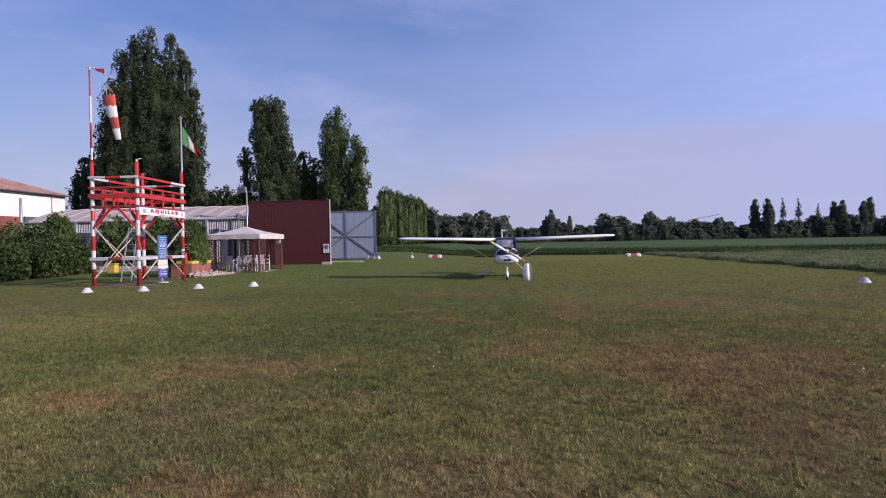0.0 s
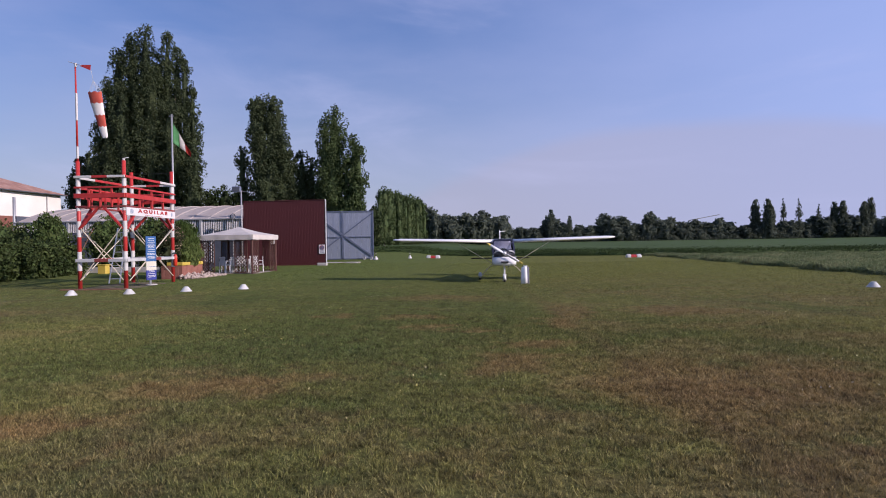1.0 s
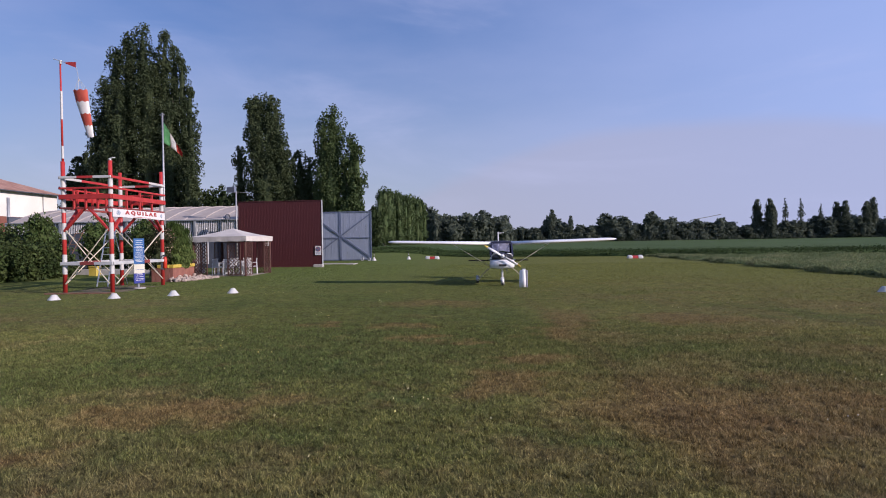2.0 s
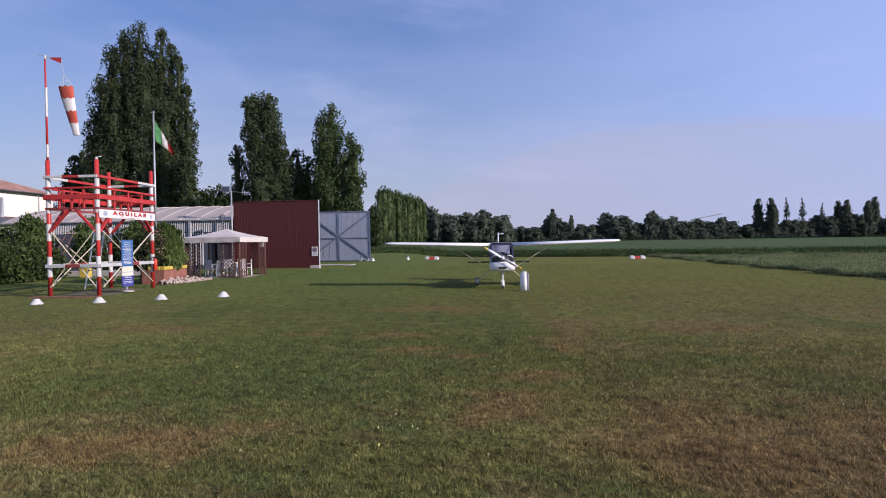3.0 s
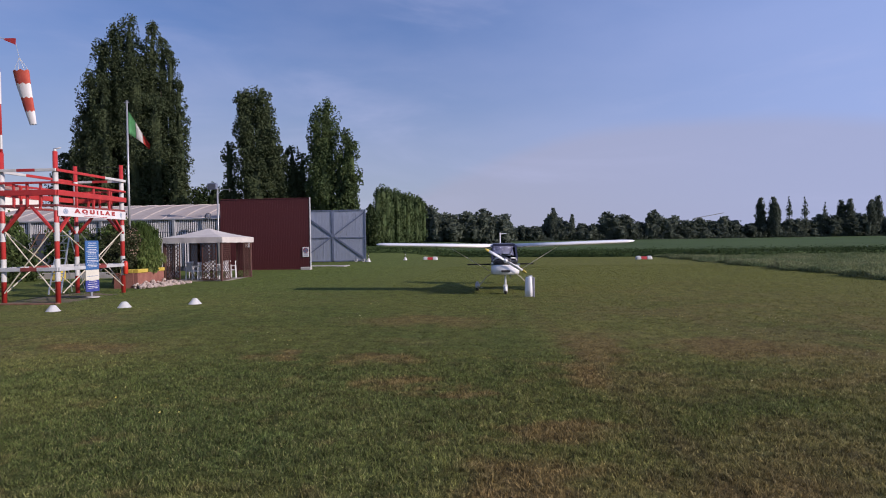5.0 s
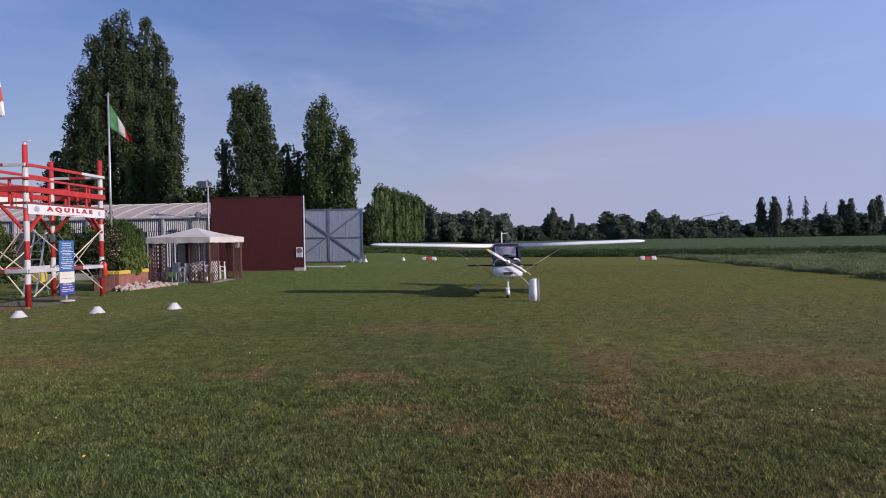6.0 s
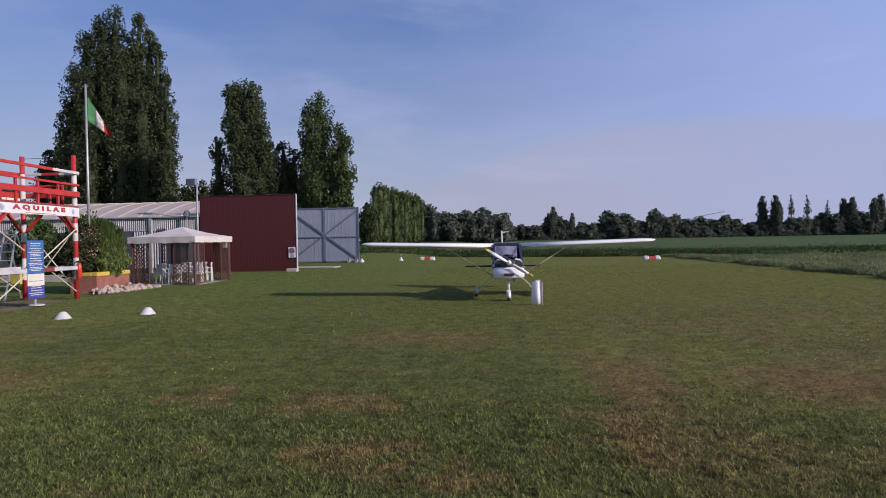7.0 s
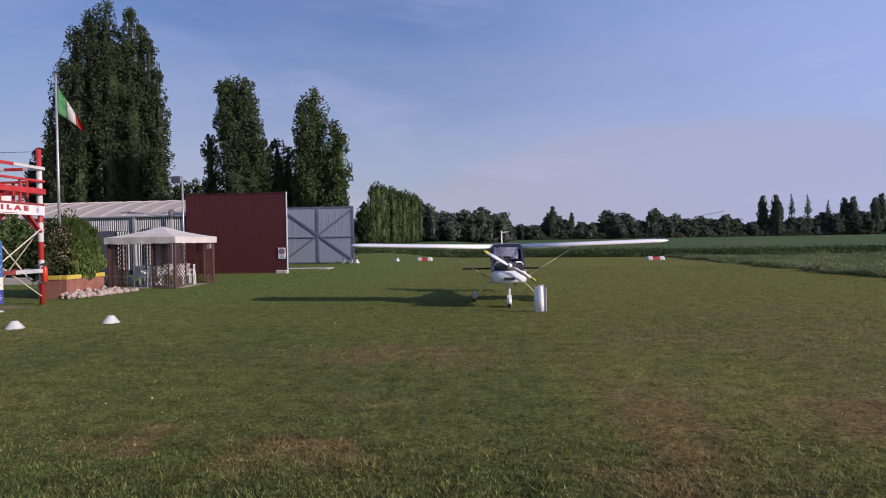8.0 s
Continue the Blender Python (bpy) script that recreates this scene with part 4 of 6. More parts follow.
for key, (x, y) in CORNERS.items():
    leg = part("leg", rod(bmesh.new(), (x, y, -0.12), (x, y, 5.14), R, R * 0.95, 14), RED, tower, "red post with white bands", True)
    for z0, z1 in ((0.68, 1.46), (2.06, 2.7), (3.12, 4.5)):
        part("white_band", rod(bmesh.new(), (x, y, z0), (x, y, z1), R + 0.004, R + 0.004, 14), WHITE, leg)


def rail(name, k0, k1, z, w, h, out, split=None, material=RED):
    """A rail between two posts on the outside; split gives (start, end, material) along it."""
    (x0, y0), (x1, y1) = CORNERS[k0], CORNERS[k1]
    d = Vector((x1 - x0, y1 - y0, 0)).normalized()
    o = Vector((d.y, -d.x, 0)) * out
    ln = math.hypot(x1 - x0, y1 - y0)
    a = Vector((x0, y0, z)) + o
    for s, e, m in split or ((-0.12, 1.0, material),):
        p, q = a + d * (ln * s if s > 0 else s * 0.75), a + d * (ln * e if e < 1 else ln + 0.09)
        bm = bmesh.new()
        t = Matrix.Translation((p + q) / 2) @ Matrix.Rotation(math.atan2(d.y, d.x), 4, "Z")
        box(bm, -(q - p).length / 2, -w / 2, -h / 2, (q - p).length / 2, w / 2, h / 2, 0.008, t)
        part(name, bm, m, tower)


for k0, k1 in (("a", "b"), ("b", "c"), ("c", "d"), ("d", "a")):
    rail("platform_beam", k0, k1, 3.73, 0.06, 0.19, 0.115)
    rail("lower_beam", k0, k1, 3.29, 0.05, 0.08, 0.06, None, DARK_RED)
    rail("middle_rail", k0, k1, 4.07, 0.05, 0.075, 0.11)
    rail("top_rail", k0, k1, 4.5, 0.05, 0.1, 0.112, ((-0.12, 0.33, WHITE if k0 in "ac" else RED), (0.33, 0.67, RED if k0 in "ac" else RED), (0.67, 1.0, WHITE)))
    rail("low_rail", k0, k1, 1.1, 0.05, 0.13, 0.112, ((-0.12, 0.36, GREY_PAINT), (0.36, 0.66, DARK_RED), (0.66, 1.0, GREY_PAINT)))
    (x0, y0), (x1, y1) = CORNERS[k0], CORNERS[k1]
    d = Vector((x1 - x0, y1 - y0, 0)).normalized()
    o = Vector((d.y, -d.x, 0))
    ln = math.hypot(x1 - x0, y1 - y0)
    for i in range(1, 4):
        p = Vector((x0, y0, 0)) + d * (ln * i / 4) + o * 0.07
        part("baluster", boxed(p.x - 0.035, p.y - 0.035, 3.25, p.x + 0.035, p.y + 0.035, 4.09, 0.005), RED, tower)
    mid = 0.92 if ln > 3 else 0.86
    for base, sgn in ((Vector((x0, y0, 0)), 1), (Vector((x1, y1, 0)), -1)):
        part("knee_brace", beam(bmesh.new(), base + d * sgn * 0.04 + Vector((0, 0, 2.38)) + o * 0.03, base + d * sgn * mid + Vector((0, 0, 3.3)) + o * 0.03, 0.11, 0.07), RED, tower)
    for (p, zp), (q, zq) in ((((x0, y0), 2.55), ((x1, y1), 0.2)), (((x0, y0), 0.2), ((x1, y1), 2.55))):
        off = o * (0.05 if zp > 1 else 0.09)
        p3, q3 = Vector((p[0], p[1], zp)) + off, Vector((q[0], q[1], zq)) + off
        way = (q3 - p3).normalized()
        part("bracing_rod", rod(bmesh.new(), p3 + way * 0.12, q3 - way * 0.12, 0.022, 0.022, 6), CREAM, tower)
sign = part("sign_board", boxed(TX + 0.09, -0.06, 2.93, TX + 0.115, TY + 0.06, 3.25, 0.004), SIGN_WHITE, tower, "long white name board with red lettering")
txt = bpy.data.curves.new("lettering", "FONT")
txt.body, txt.size, txt.align_x, txt.align_y, txt.extrude = "AQUILAE", 0.19, "CENTER", "CENTER", 0.003
txt.space_character = 1.7
txt.offset = 0.014
lettering = new("lettering", txt)
txt.materials.append(LETTER_RED)
lettering.parent = sign
lettering.matrix_basis = Matrix.Translation((TX + 0.119, TY / 2 + 0.05, 3.13)) @ Euler((radians(90), 0, radians(90))).to_matrix().to_4x4() @ Matrix.Diagonal((1.95, 1, 1, 1))
part("small_print", boxed(TX + 0.1155, TY / 2 - 0.6, 2.96, TX + 0.118, TY / 2 + 0.75, 2.978), LETTER_RED, sign)
for y in (0.3, 3.5):
    disc = bmesh.new()
    bmesh.ops.create_cone(disc, cap_ends=True, segments=18, radius1=1, radius2=1, depth=0.003, matrix=pose(TX + 0.1168, y, 3.1, 0, 90) @ Matrix.Diagonal((0.1, 0.13 if y < 1 else 0.07, 1, 1)))
    part("emblem", disc, BAR_PALE, sign)
for x0, y0, x1, y1, top in ((-0.55, -0.42, TX + 0.2, -0.2, -0.03), (TX + 0.2, 0.3, TX + 0.36, TY + 0.1, -0.075)):
    part("ground_plank", boxed(x0, y0, -0.16, x1, y1, top, 0.01), PLANK, tower)
part("wire", rod(bmesh.new(), (TX, TY, 5.06), (0, TY, 5.06), 0.008, 0.008, 5), BLACK, tower)
gauge = rod(bmesh.new(), (TX, 0, 5.12), (TX, 0, 5.22), 0.05, 0.05, 8)
rod(gauge, (TX - 0.05, 0, 5.22), (TX + 0.2, 0, 5.26), 0.02, 0.02, 6)
part("wind_gauge", gauge, WHITE, tower, "small white wind gauge", True)

# windsock on its banded mast, lashed to one post of the tower
SOCK_RED = surf("sock_red", (0.36, 0.05, 0.032), (0.47, 0.085, 0.05), 2.0, 0.8, 0.1)
SOCK_WHITE = surf("sock_white", (0.62, 0.6, 0.58), (0.72, 0.7, 0.68), 2.0, 0.8, 0.1)
sock = thing("windsock", "red and white windsock hanging limp from a banded mast", "windsock", -15.96, 23.7, 5.0)
sock.scale = (0.965, 0.965, 0.965)
mast = part("mast", rod(bmesh.new(), (0, 0, -0.1), (-0.02, 0, 3.95), 0.045, 0.03, 10), RED, sock, "", True)
for z0, z1 in ((0.17, 0.66), (1.72, 2.83)):
    part("white_band", rod(bmesh.new(), (0, 0, z0), (0, 0, z1), 0.047, 0.044, 10), WHITE, mast)
arm = rod(bmesh.new(), (-0.34, 0.05, 4.14), (0.28, -0.05, 3.93), 0.015, 0.015, 6)
rod(arm, (0, 0, 3.9), (0, 0, 4.05), 0.05, 0.05, 8)
part("swivel_arm", arm, WHITE, sock)
pen = bmesh.new()
loft(pen, [[(0.24, -0.055, 3.96), (0.24, -0.045, 3.96), (0.24, -0.045, 3.9), (0.24, -0.055, 3.9)], [(0.68, -0.055, 3.94), (0.68, -0.045, 3.94), (0.66, -0.045, 3.72), (0.66, -0.055, 3.72)]])
part("pennant", pen, RED, sock)
path = [(0.8, 0, 2.84), (0.88, 0, 2.38), (0.99, 0, 1.9), (1.1, 0, 1.43), (1.2, 0, 0.98)]
widths = [0.29, 0.26, 0.21, 0.17, 0.12]


def sock_ring(i, k=14):
    x, y, z = path[i]
    return [(x + widths[i] * math.cos(2 * math.pi * j / k), y + 0.4 * widths[i] * math.sin(2 * math.pi * j / k), z + 0.03 * math.sin(3 * j)) for j in range(k)]


for i in range(4):
    part("sock_band", loft(bmesh.new(), [sock_ring(i), sock_ring(i + 1)], False), SOCK_RED if i % 2 == 0 else SOCK_WHITE, sock, "", True)
for j in (-0.28, -0.1, 0.1, 0.28):
    part("cord", rod(bmesh.new(), (0.8 + j * 0.95, 0.06 * (j > 0), 2.82), (0.74, 0, 3.3), 0.006, 0.006, 4), CREAM, sock)
part("cord", rod(bmesh.new(), (0.74, 0, 3.3), (0.68, -0.05, 3.75), 0.006, 0.006, 4), CREAM, sock)

# blue notice board
BOARD_BLUE = surf("notice_blue", (0.026, 0.09, 0.25), (0.038, 0.125, 0.3), 3.0, 0.5, 0.03, 0, 30, 0.1)
BOARD_DEEP = surf("notice_deep_blue", (0.03, 0.04, 0.2), (0.045, 0.06, 0.26), 3.0, 0.5, 0.03, 0, 30, 0.1)
BOARD_CREAM = surf("notice_cream", (0.53, 0.51, 0.43), (0.6, 0.58, 0.5), 3.0, 0.5, 0.03, 0, 30, 0.1)
board = thing("notice_board", "tall blue and cream notice board on a short post", "sign", -13.93, 25.25, 0.06, 80)
board.scale = (0.97, 0.97, 0.97)
part("post", boxed(-0.04, 0.03, -0.05, 0.04, 0.1, 1.6, 0.005), GALV, board)
part("foot", lathe(bmesh.new(), [(0.24, -0.02), (0.22, 0.02), (0.08, 0.035)], 10), CONCRETE, board, "round concrete foot")
part("panel", boxed(-0.3, -0.015, 1.0, 0.3, 0.025, 2.07, 0.005), BOARD_BLUE, board, "blue panel with rows of white text")
part("panel", boxed(-0.3, -0.015, 0.62, 0.3, 0.025, 0.997, 0.005), BOARD_CREAM, board, "cream panel")
part("panel", boxed(-0.3, -0.015, 0.2, 0.3, 0.025, 0.617, 0.005), BOARD_DEEP, board, "deep blue panel")
bar_rng = random.Random(3)
z = 1.97
while z > 0.28:
    if not 0.6 < z < 1.02 or bar_rng.random() < 0.4:
        w = bar_rng.uniform(0.16, 0.27)
        part("text_bar", boxed(-w, -0.0185, z, w, -0.0152, z + 0.016), BOARD_BLUE if 0.6 < z < 1.02 else SIGN_WHITE, board)
    z -= bar_rng.choice((0.05, 0.06, 0.08))

# fire extinguisher on the tower post
EXT_RED = surf("extinguisher_red", (0.45, 0.03, 0.015), (0.55, 0.05, 0.02), 3.0, 0.35, 0.03)
ext = thing("fire_extinguisher", "red fire extinguisher hung on the tower post", "extinguisher", -14.05, 27.42, 0.74)
part("cylinder", lathe(bmesh.new(), [(0.07, 0), (0.085, 0.02), (0.085, 0.42), (0.06, 0.49), (0.025, 0.52)], 14), EXT_RED, ext, "", True)
valve = rod(bmesh.new(), (0, 0, 0.5), (0, 0, 0.58), 0.022, 0.022, 8)
box(valve, -0.1, -0.02, 0.57, 0.03, 0.02, 0.6)
part("valve", valve, BLACK, ext)
hose = bmesh.new()
pts = [(0, -0.02, 0.56), (-0.1, -0.05, 0.56), (-0.16, -0.07, 0.42), (-0.15, -0.07, 0.2), (-0.1, -0.07, 0.06)]
for p, q in zip(pts, pts[1:]):
    rod(hose, p, q, 0.014, 0.014, 6)
part("hose", hose, BLACK, ext)
part("bracket", boxed(-0.13, -0.02, 0.25, -0.08, 0.02, 0.3), GALV, ext)


def ladder(label, foot, head, width, material, rungs):
    top = thing("ladder", label, "ladder")
    rise = Vector((0, 0, lie(foot[0], foot[1])))
    f, h = Vector(foot) + rise, Vector(head) + rise
    for s in (-width / 2, width / 2):
        part("stile", beam(bmesh.new(), f + Vector((s, 0, 0)), h + Vector((s * 0.85, 0, 0)), 0.05, 0.03), material, top)
    for i in range(rungs):
        p = f.lerp(h, (i + 0.7) / (rungs + 0.4))
        part("rung", rod(bmesh.new(), p - Vector((width / 2, 0, 0)), p + Vector((width / 2, 0, 0)), 0.018, 0.018, 6), material, top)
    return top


steps = ladder("aluminium stepladder standing beside the tower post", (-16.6, 26.85, 0.0), (-16.55, 27.45, 2.5), 0.5, ALU, 8)
for x in (-16.87, -16.3):
    part("rear_leg", beam(bmesh.new(), (x, 28.2, 0.09), (x * 0.5 - 8.29, 27.5, 2.53), 0.035, 0.025), ALU, steps)
ladder("old wooden ladder propped beside the tower", (-24.6, 34.6, 0.0), (-23.6, 35.4, 2.7), 0.5, PLANK, 8)
crate = thing("storage_box", "small yellow plastic box on the grass", "box", -22.4, 34.8)
part("body", boxed(-0.25, -0.2, 0, 0.25, 0.2, 0.5, 0.03), YELLOW, crate)
part("lid", boxed(-0.27, -0.22, 0.502, 0.27, 0.22, 0.56, 0.015), YELLOW, crate)
wall_low = part("low_wall", boxed(-30, 36.2, 0.1, -16.6, 36.4, 0.5, 0.02), CONCRETE)
tagged(wall_low, "low pale concrete kerb wall behind the tower", "wall", "", "structure")

# ---- hedges, planter, stones, bushes ----
def bush(name, label, x, y, columns, seed, material, clumps=9, per=26, leaf=0.1, inset=0.72, upright=0.0, category="bush", group="", slim=0.36, up=0.0):
    rng = np.random.default_rng(seed)
    top = thing(name, label, category, x, y, up, 0, group)
    quads = leaves_at(rng, crown_points(rng, columns, clumps, per), leaf, upright, slim)
    core = core_mesh(bmesh.new(), rng, columns, inset)
    inner = np.array([[v.co for v in (f.verts[0], f.verts[1], f.verts[2], f.verts[-1])] for f in core.faces])
    core.free()
    polygons("foliage", np.concatenate([quads, inner]), material, top)
    stems = bmesh.new()
    for cx, cy, z0, z1, r, _ in columns[:4]:
        for i in range(3):
            rod(stems, (cx + 0.1 * i - 0.1, cy, -up - 0.05 if z0 < 0.5 else z0 - 0.4), (cx + rng.uniform(-0.4, 0.4) * r, cy + rng.uniform(-0.4, 0.4) * r, z0 + (z1 - z0) * 0.7), 0.03, 0.01, 5)
    part("stems", stems, BARK, top)
    return top


hedge_rng = np.random.default_rng(31)
hedge_cols = []
for i in range(15):
    u = i / 14
    hx, hy = -24.7 + 0.25 * math.sin(i * 1.3), 22.5 + 12.3 * u
    hedge_cols.append((hx + 24.6, hy - 28, -0.2, 1.4 + hedge_rng.uniform(-0.2, 0.3), 1.05 + hedge_rng.uniform(-0.1, 0.2), 1))
    hedge_cols.append((hx + 23.4, hy - 27.6, -0.2, 1.6 + hedge_rng.uniform(-0.2, 0.3), 1.1, 1))
    hedge_cols.append((hx + 25.0, hy - 28.3, -0.5, 1.15 + hedge_rng.uniform(-0.2, 0.4), 0.75, 1))
bush("hedge", "thick untrimmed green hedge with climbing leaves", -24.35, 28, hedge_cols, 32, HEDGE_LEAF, 38, 26, 0.16, 0.6, 0, "hedge", up=0.15)
for i, (x, y, h, r) in enumerate(((-28.5, 38.4, 3.4, 1.1), (-24.5, 38.4, 3.25, 1.0), (-21.4, 38.6, 3.15, 0.95))):
    bush("conifer_bush", "rounded feathery evergreen bush", x, y, [(0, 0, -0.2, h, r, 1), (0.3, 0.2, -0.2, h * 0.9, r * 0.9, 1), (-0.3, 0.1, -0.2, h * 0.85, r * 0.9, 1)], 41 + i, BUSH_LEAF, 26, 26, 0.16, 0.62, 1.2, "bush", "feathery bushes", up=0.17)
bush("shrub", "tall leafy shrubs beside the hedge", -31.6, 38.2, [(-1.6, 0, -0.2, 3.1, 1.2, 1), (0, 0.2, -0.2, 2.95, 1.2, 1), (1.4, 0, -0.2, 2.7, 1.0, 1)], 47, HEDGE_LEAF, 22, 24, 0.14, 0.6, up=0.2)
bush("shrub", "dark leafy shrubs behind the tower", -19.2, 38.4, [(-2.4, 0, -0.2, 2.6, 1.3, 1), (-4.6, 0.2, -0.2, 2.6, 1.3, 1)], 46, HEDGE_LEAF, 20, 24, 0.13, 0.75, up=0.12)

BRICK = surf("brick_wall_red", (0.2, 0.075, 0.055), (0.27, 0.115, 0.085), 2.5, 0.85, 0.3, 0, 25, 0.25)
SOIL = surf("garden_soil", (0.05, 0.035, 0.025), (0.09, 0.065, 0.045), 4.0, 0.95, 0.6)
planter = thing("raised_planter", "low red-brown walled flower bed with yellow painted top", "planter", -16.75, 30.5, 0, 1.5)
planter.scale = (0.97, 0.81, 1)
part("wall", boxed(1.82, -1.4, -0.05, 2.0, 1.3, 0.64, 0.015), BRICK, planter)
part("wall", boxed(1.1, -1.4, -0.05, 1.818, -1.22, 0.64, 0.015), BRICK, planter)
part("wall", boxed(1.1, 1.12, -0.05, 1.818, 1.3, 0.64, 0.015), BRICK, planter)
part("wall", boxed(0.9, -1.4, -0.05, 1.098, 1.3, 0.64, 0.015), BRICK, planter)
part("soil", boxed(1.1, -1.21, 0, 1.81, 1.11, 0.58), SOIL, planter)
for y0, y1 in ((-1.42, -0.42), (0.22, 1.32)):
    part("cap", boxed(1.8, y0, 0.642, 2.03, y1, 0.8, 0.02), YELLOW, planter, "yellow painted coping block")
part("cap", boxed(1.2, -1.43, 0.642, 1.797, -1.2, 0.8, 0.02), YELLOW, planter, "yellow painted coping block")
bush("feather_grass_bush", "large dome of feathery bright green foliage in the planter", -15.7, 31.1, [(0, 0.05, 0.9, 2.75, 0.66, 1), (0.28, 0.1, 1.2, 2.68, 0.52, 1), (-0.32, 0.1, 1.2, 2.7, 0.52, 1), (0.3, -0.25, 0.8, 2.4, 0.5, 1), (-0.2, -0.3, 1.0, 2.5, 0.5, 1)], 51, FEATHER_LEAF, 130, 40, 0.24, 0.75, 1.9, "bush", "", 0.045)
bush("flowering_shrub", "dark shrub with small reddish flowers in the planter", -15.75, 29.93, [(0, 0, 0.55, 2.75, 0.55, 1), (0.2, 0.25, 0.55, 2.6, 0.48, 1), (-0.4, 0, 0.55, 2.3, 0.5, 1), (0.1, -0.35, 0.5, 1.9, 0.45, 1)], 52, SHRUB_LEAF, 80, 30, 0.08, 0.45)
flower_rng = np.random.default_rng(54)
fl = crown_points(flower_rng, [(-15.75, 29.93, 1.0, 2.8, 0.62, 1), (-15.55, 30.15, 1.0, 2.65, 0.56, 1)], 52, 4)
PINK = foliage("red_blossom", (0.34, 0.2, 0.15), (0.46, 0.36, 0.28), 2.0, 0.3)
blossom = polygons("blossom", leaves_at(flower_rng, fl, 0.075), PINK)
tagged(blossom, "small reddish blossoms on the shrub", "flowers", "", "stuff")
bush("trailing_shrub", "light green shrub hanging over the planter edge", -15.25, 30.75, [(0, -0.1, 0.7, 1.85, 0.46, 1), (0.05, 0.4, 0.75, 1.85, 0.44, 1), (-0.05, 0.9, 0.8, 1.8, 0.42, 1), (0.36, -0.2, 0.5, 1.3, 0.32, 1), (0.25, 0.05, 0.62, 1.6, 0.4, 1), (0.2, -0.5, 0.75, 1.5, 0.3, 1)], 53, TRAIL_LEAF, 110, 30, 0.16, 0.5, 1.2, "bush", "", 0.12)

STONE = surf("pale_pink_stone", (0.3, 0.235, 0.2), (0.5, 0.42, 0.37), 3.0, 0.85, 0.5, 0, 18, 0.25)
rocks = thing("stone_border", "heap of pale pinkish boulders along the planter", "stones", -14.35, 30.45)
rocks.scale = (1, 0.84, 1)
rock_rng = random.Random(8)
rock_meshes = []
for i in range(6):
    bm = bmesh.new()
    bmesh.ops.create_icosphere(bm, subdivisions=1, radius=1.0)
    for v in bm.verts:
        v.co *= 1 + 0.32 * (rock_rng.random() - 0.5)
        v.co.z *= 0.7
    ob = part("stone", bm, STONE, rocks)
    ob.matrix_basis = pose(-0.2 + 0.1 * i, -1.2 + 0.4 * i, 0.1, 0, 0, 60 * i) @ Matrix.Scale(0.11, 4)
    rock_meshes.append(ob.data)
for i in range(190):
    y = rock_rng.uniform(-1.7, 2.1)
    pile = 0.42 + 0.1 * y
    x = rock_rng.uniform(-0.42, max(-0.1, pile * 0.8))
    s = rock_rng.uniform(0.05, 0.125)
    ob = new("stone", rock_rng.choice(rock_meshes))
    ob.parent = rocks
    ob.matrix_basis = pose(x, y, s * 0.4 + max(0, (0.25 - x) * 0.28) * rock_rng.random(), rock_rng.uniform(0, 40), 0, rock_rng.uniform(0, 360)) @ Matrix.Scale(s, 4)

# flagpole with its tricolour
FLAG_GREEN = surf("flag_green", (0.12, 0.4, 0.16), (0.16, 0.46, 0.2), 3.0, 0.8, 0.05)
FLAG_RED = surf("flag_red", (0.42, 0.04, 0.03), (0.5, 0.06, 0.04), 3.0, 0.8, 0.05)
flag = thing("flagpole", "grey flagpole with a drooping green, white and red flag", "flag", -15.62, 30.25)
flag.scale = (0.97, 0.97, 0.965)
part("pole", rod(bmesh.new(), (0, 0, 0.3), (0, 0, 8.45), 0.06, 0.04, 10), GALV, flag, "", True)
fin = rod(bmesh.new(), (0, 0, 8.45), (0, 0, 8.5), 0.06, 0.02, 8)
box(fin, -0.14, -0.02, 8.38, 0.1, 0.02, 8.42)
part("finial", fin, GALV, flag)


def flag_point(u, v):
    """u along the cloth from the pole, v up it; the free end droops."""
    x = u * 0.86 + 0.12 * (1 - v) * u * (1 - u)
    z = 8.05 - (1 - v) * (1.05 - 0.85 * u) - 1.52 * u
    y = 0.09 * math.sin(u * 8 + v * 3) * u
    return (0.05 + 0.82 * x - 0.57 * y, 0.57 * x + 0.82 * y, z)


for i, m in enumerate((FLAG_GREEN, SOCK_WHITE, FLAG_RED)):
    bm = bmesh.new()
    grid = [[bm.verts.new(flag_point((i + a / 6) / 3, b / 6)) for a in range(7)] for b in range(7)]
    for b in range(6):
        for a in range(6):
            bm.faces.new((grid[b][a], grid[b][a + 1], grid[b + 1][a + 1], grid[b + 1][a]))
    bmesh.ops.solidify(bm, geom=bm.faces[:], thickness=0.006)
    part("flag_band", bm, m, flag, "", True)

# ---- garden pavilion with chairs ----
CLOTH = surf("pavilion_canvas", (0.44, 0.41, 0.385), (0.54, 0.51, 0.475), 1.5, 0.85, 0.15, 0, 20, 0.15)
LATTICE = surf("brown_lattice_wood", (0.06, 0.026, 0.02), (0.1, 0.044, 0.033), 3.0, 0.7, 0.2, 0, 40, 0.25)
PLASTIC = surf("white_garden_plastic", (0.56, 0.56, 0.58), (0.64, 0.64, 0.66), 2.0, 0.4, 0.03, 0, 30, 0.08)
gaz = thing("pavilion", "square garden pavilion with white canvas roof and brown lattice sides", "pavilion", -14.16, 34.72, -0.07, -4.4)
G = 1.62
roof_bm = bmesh.new()
rings = []
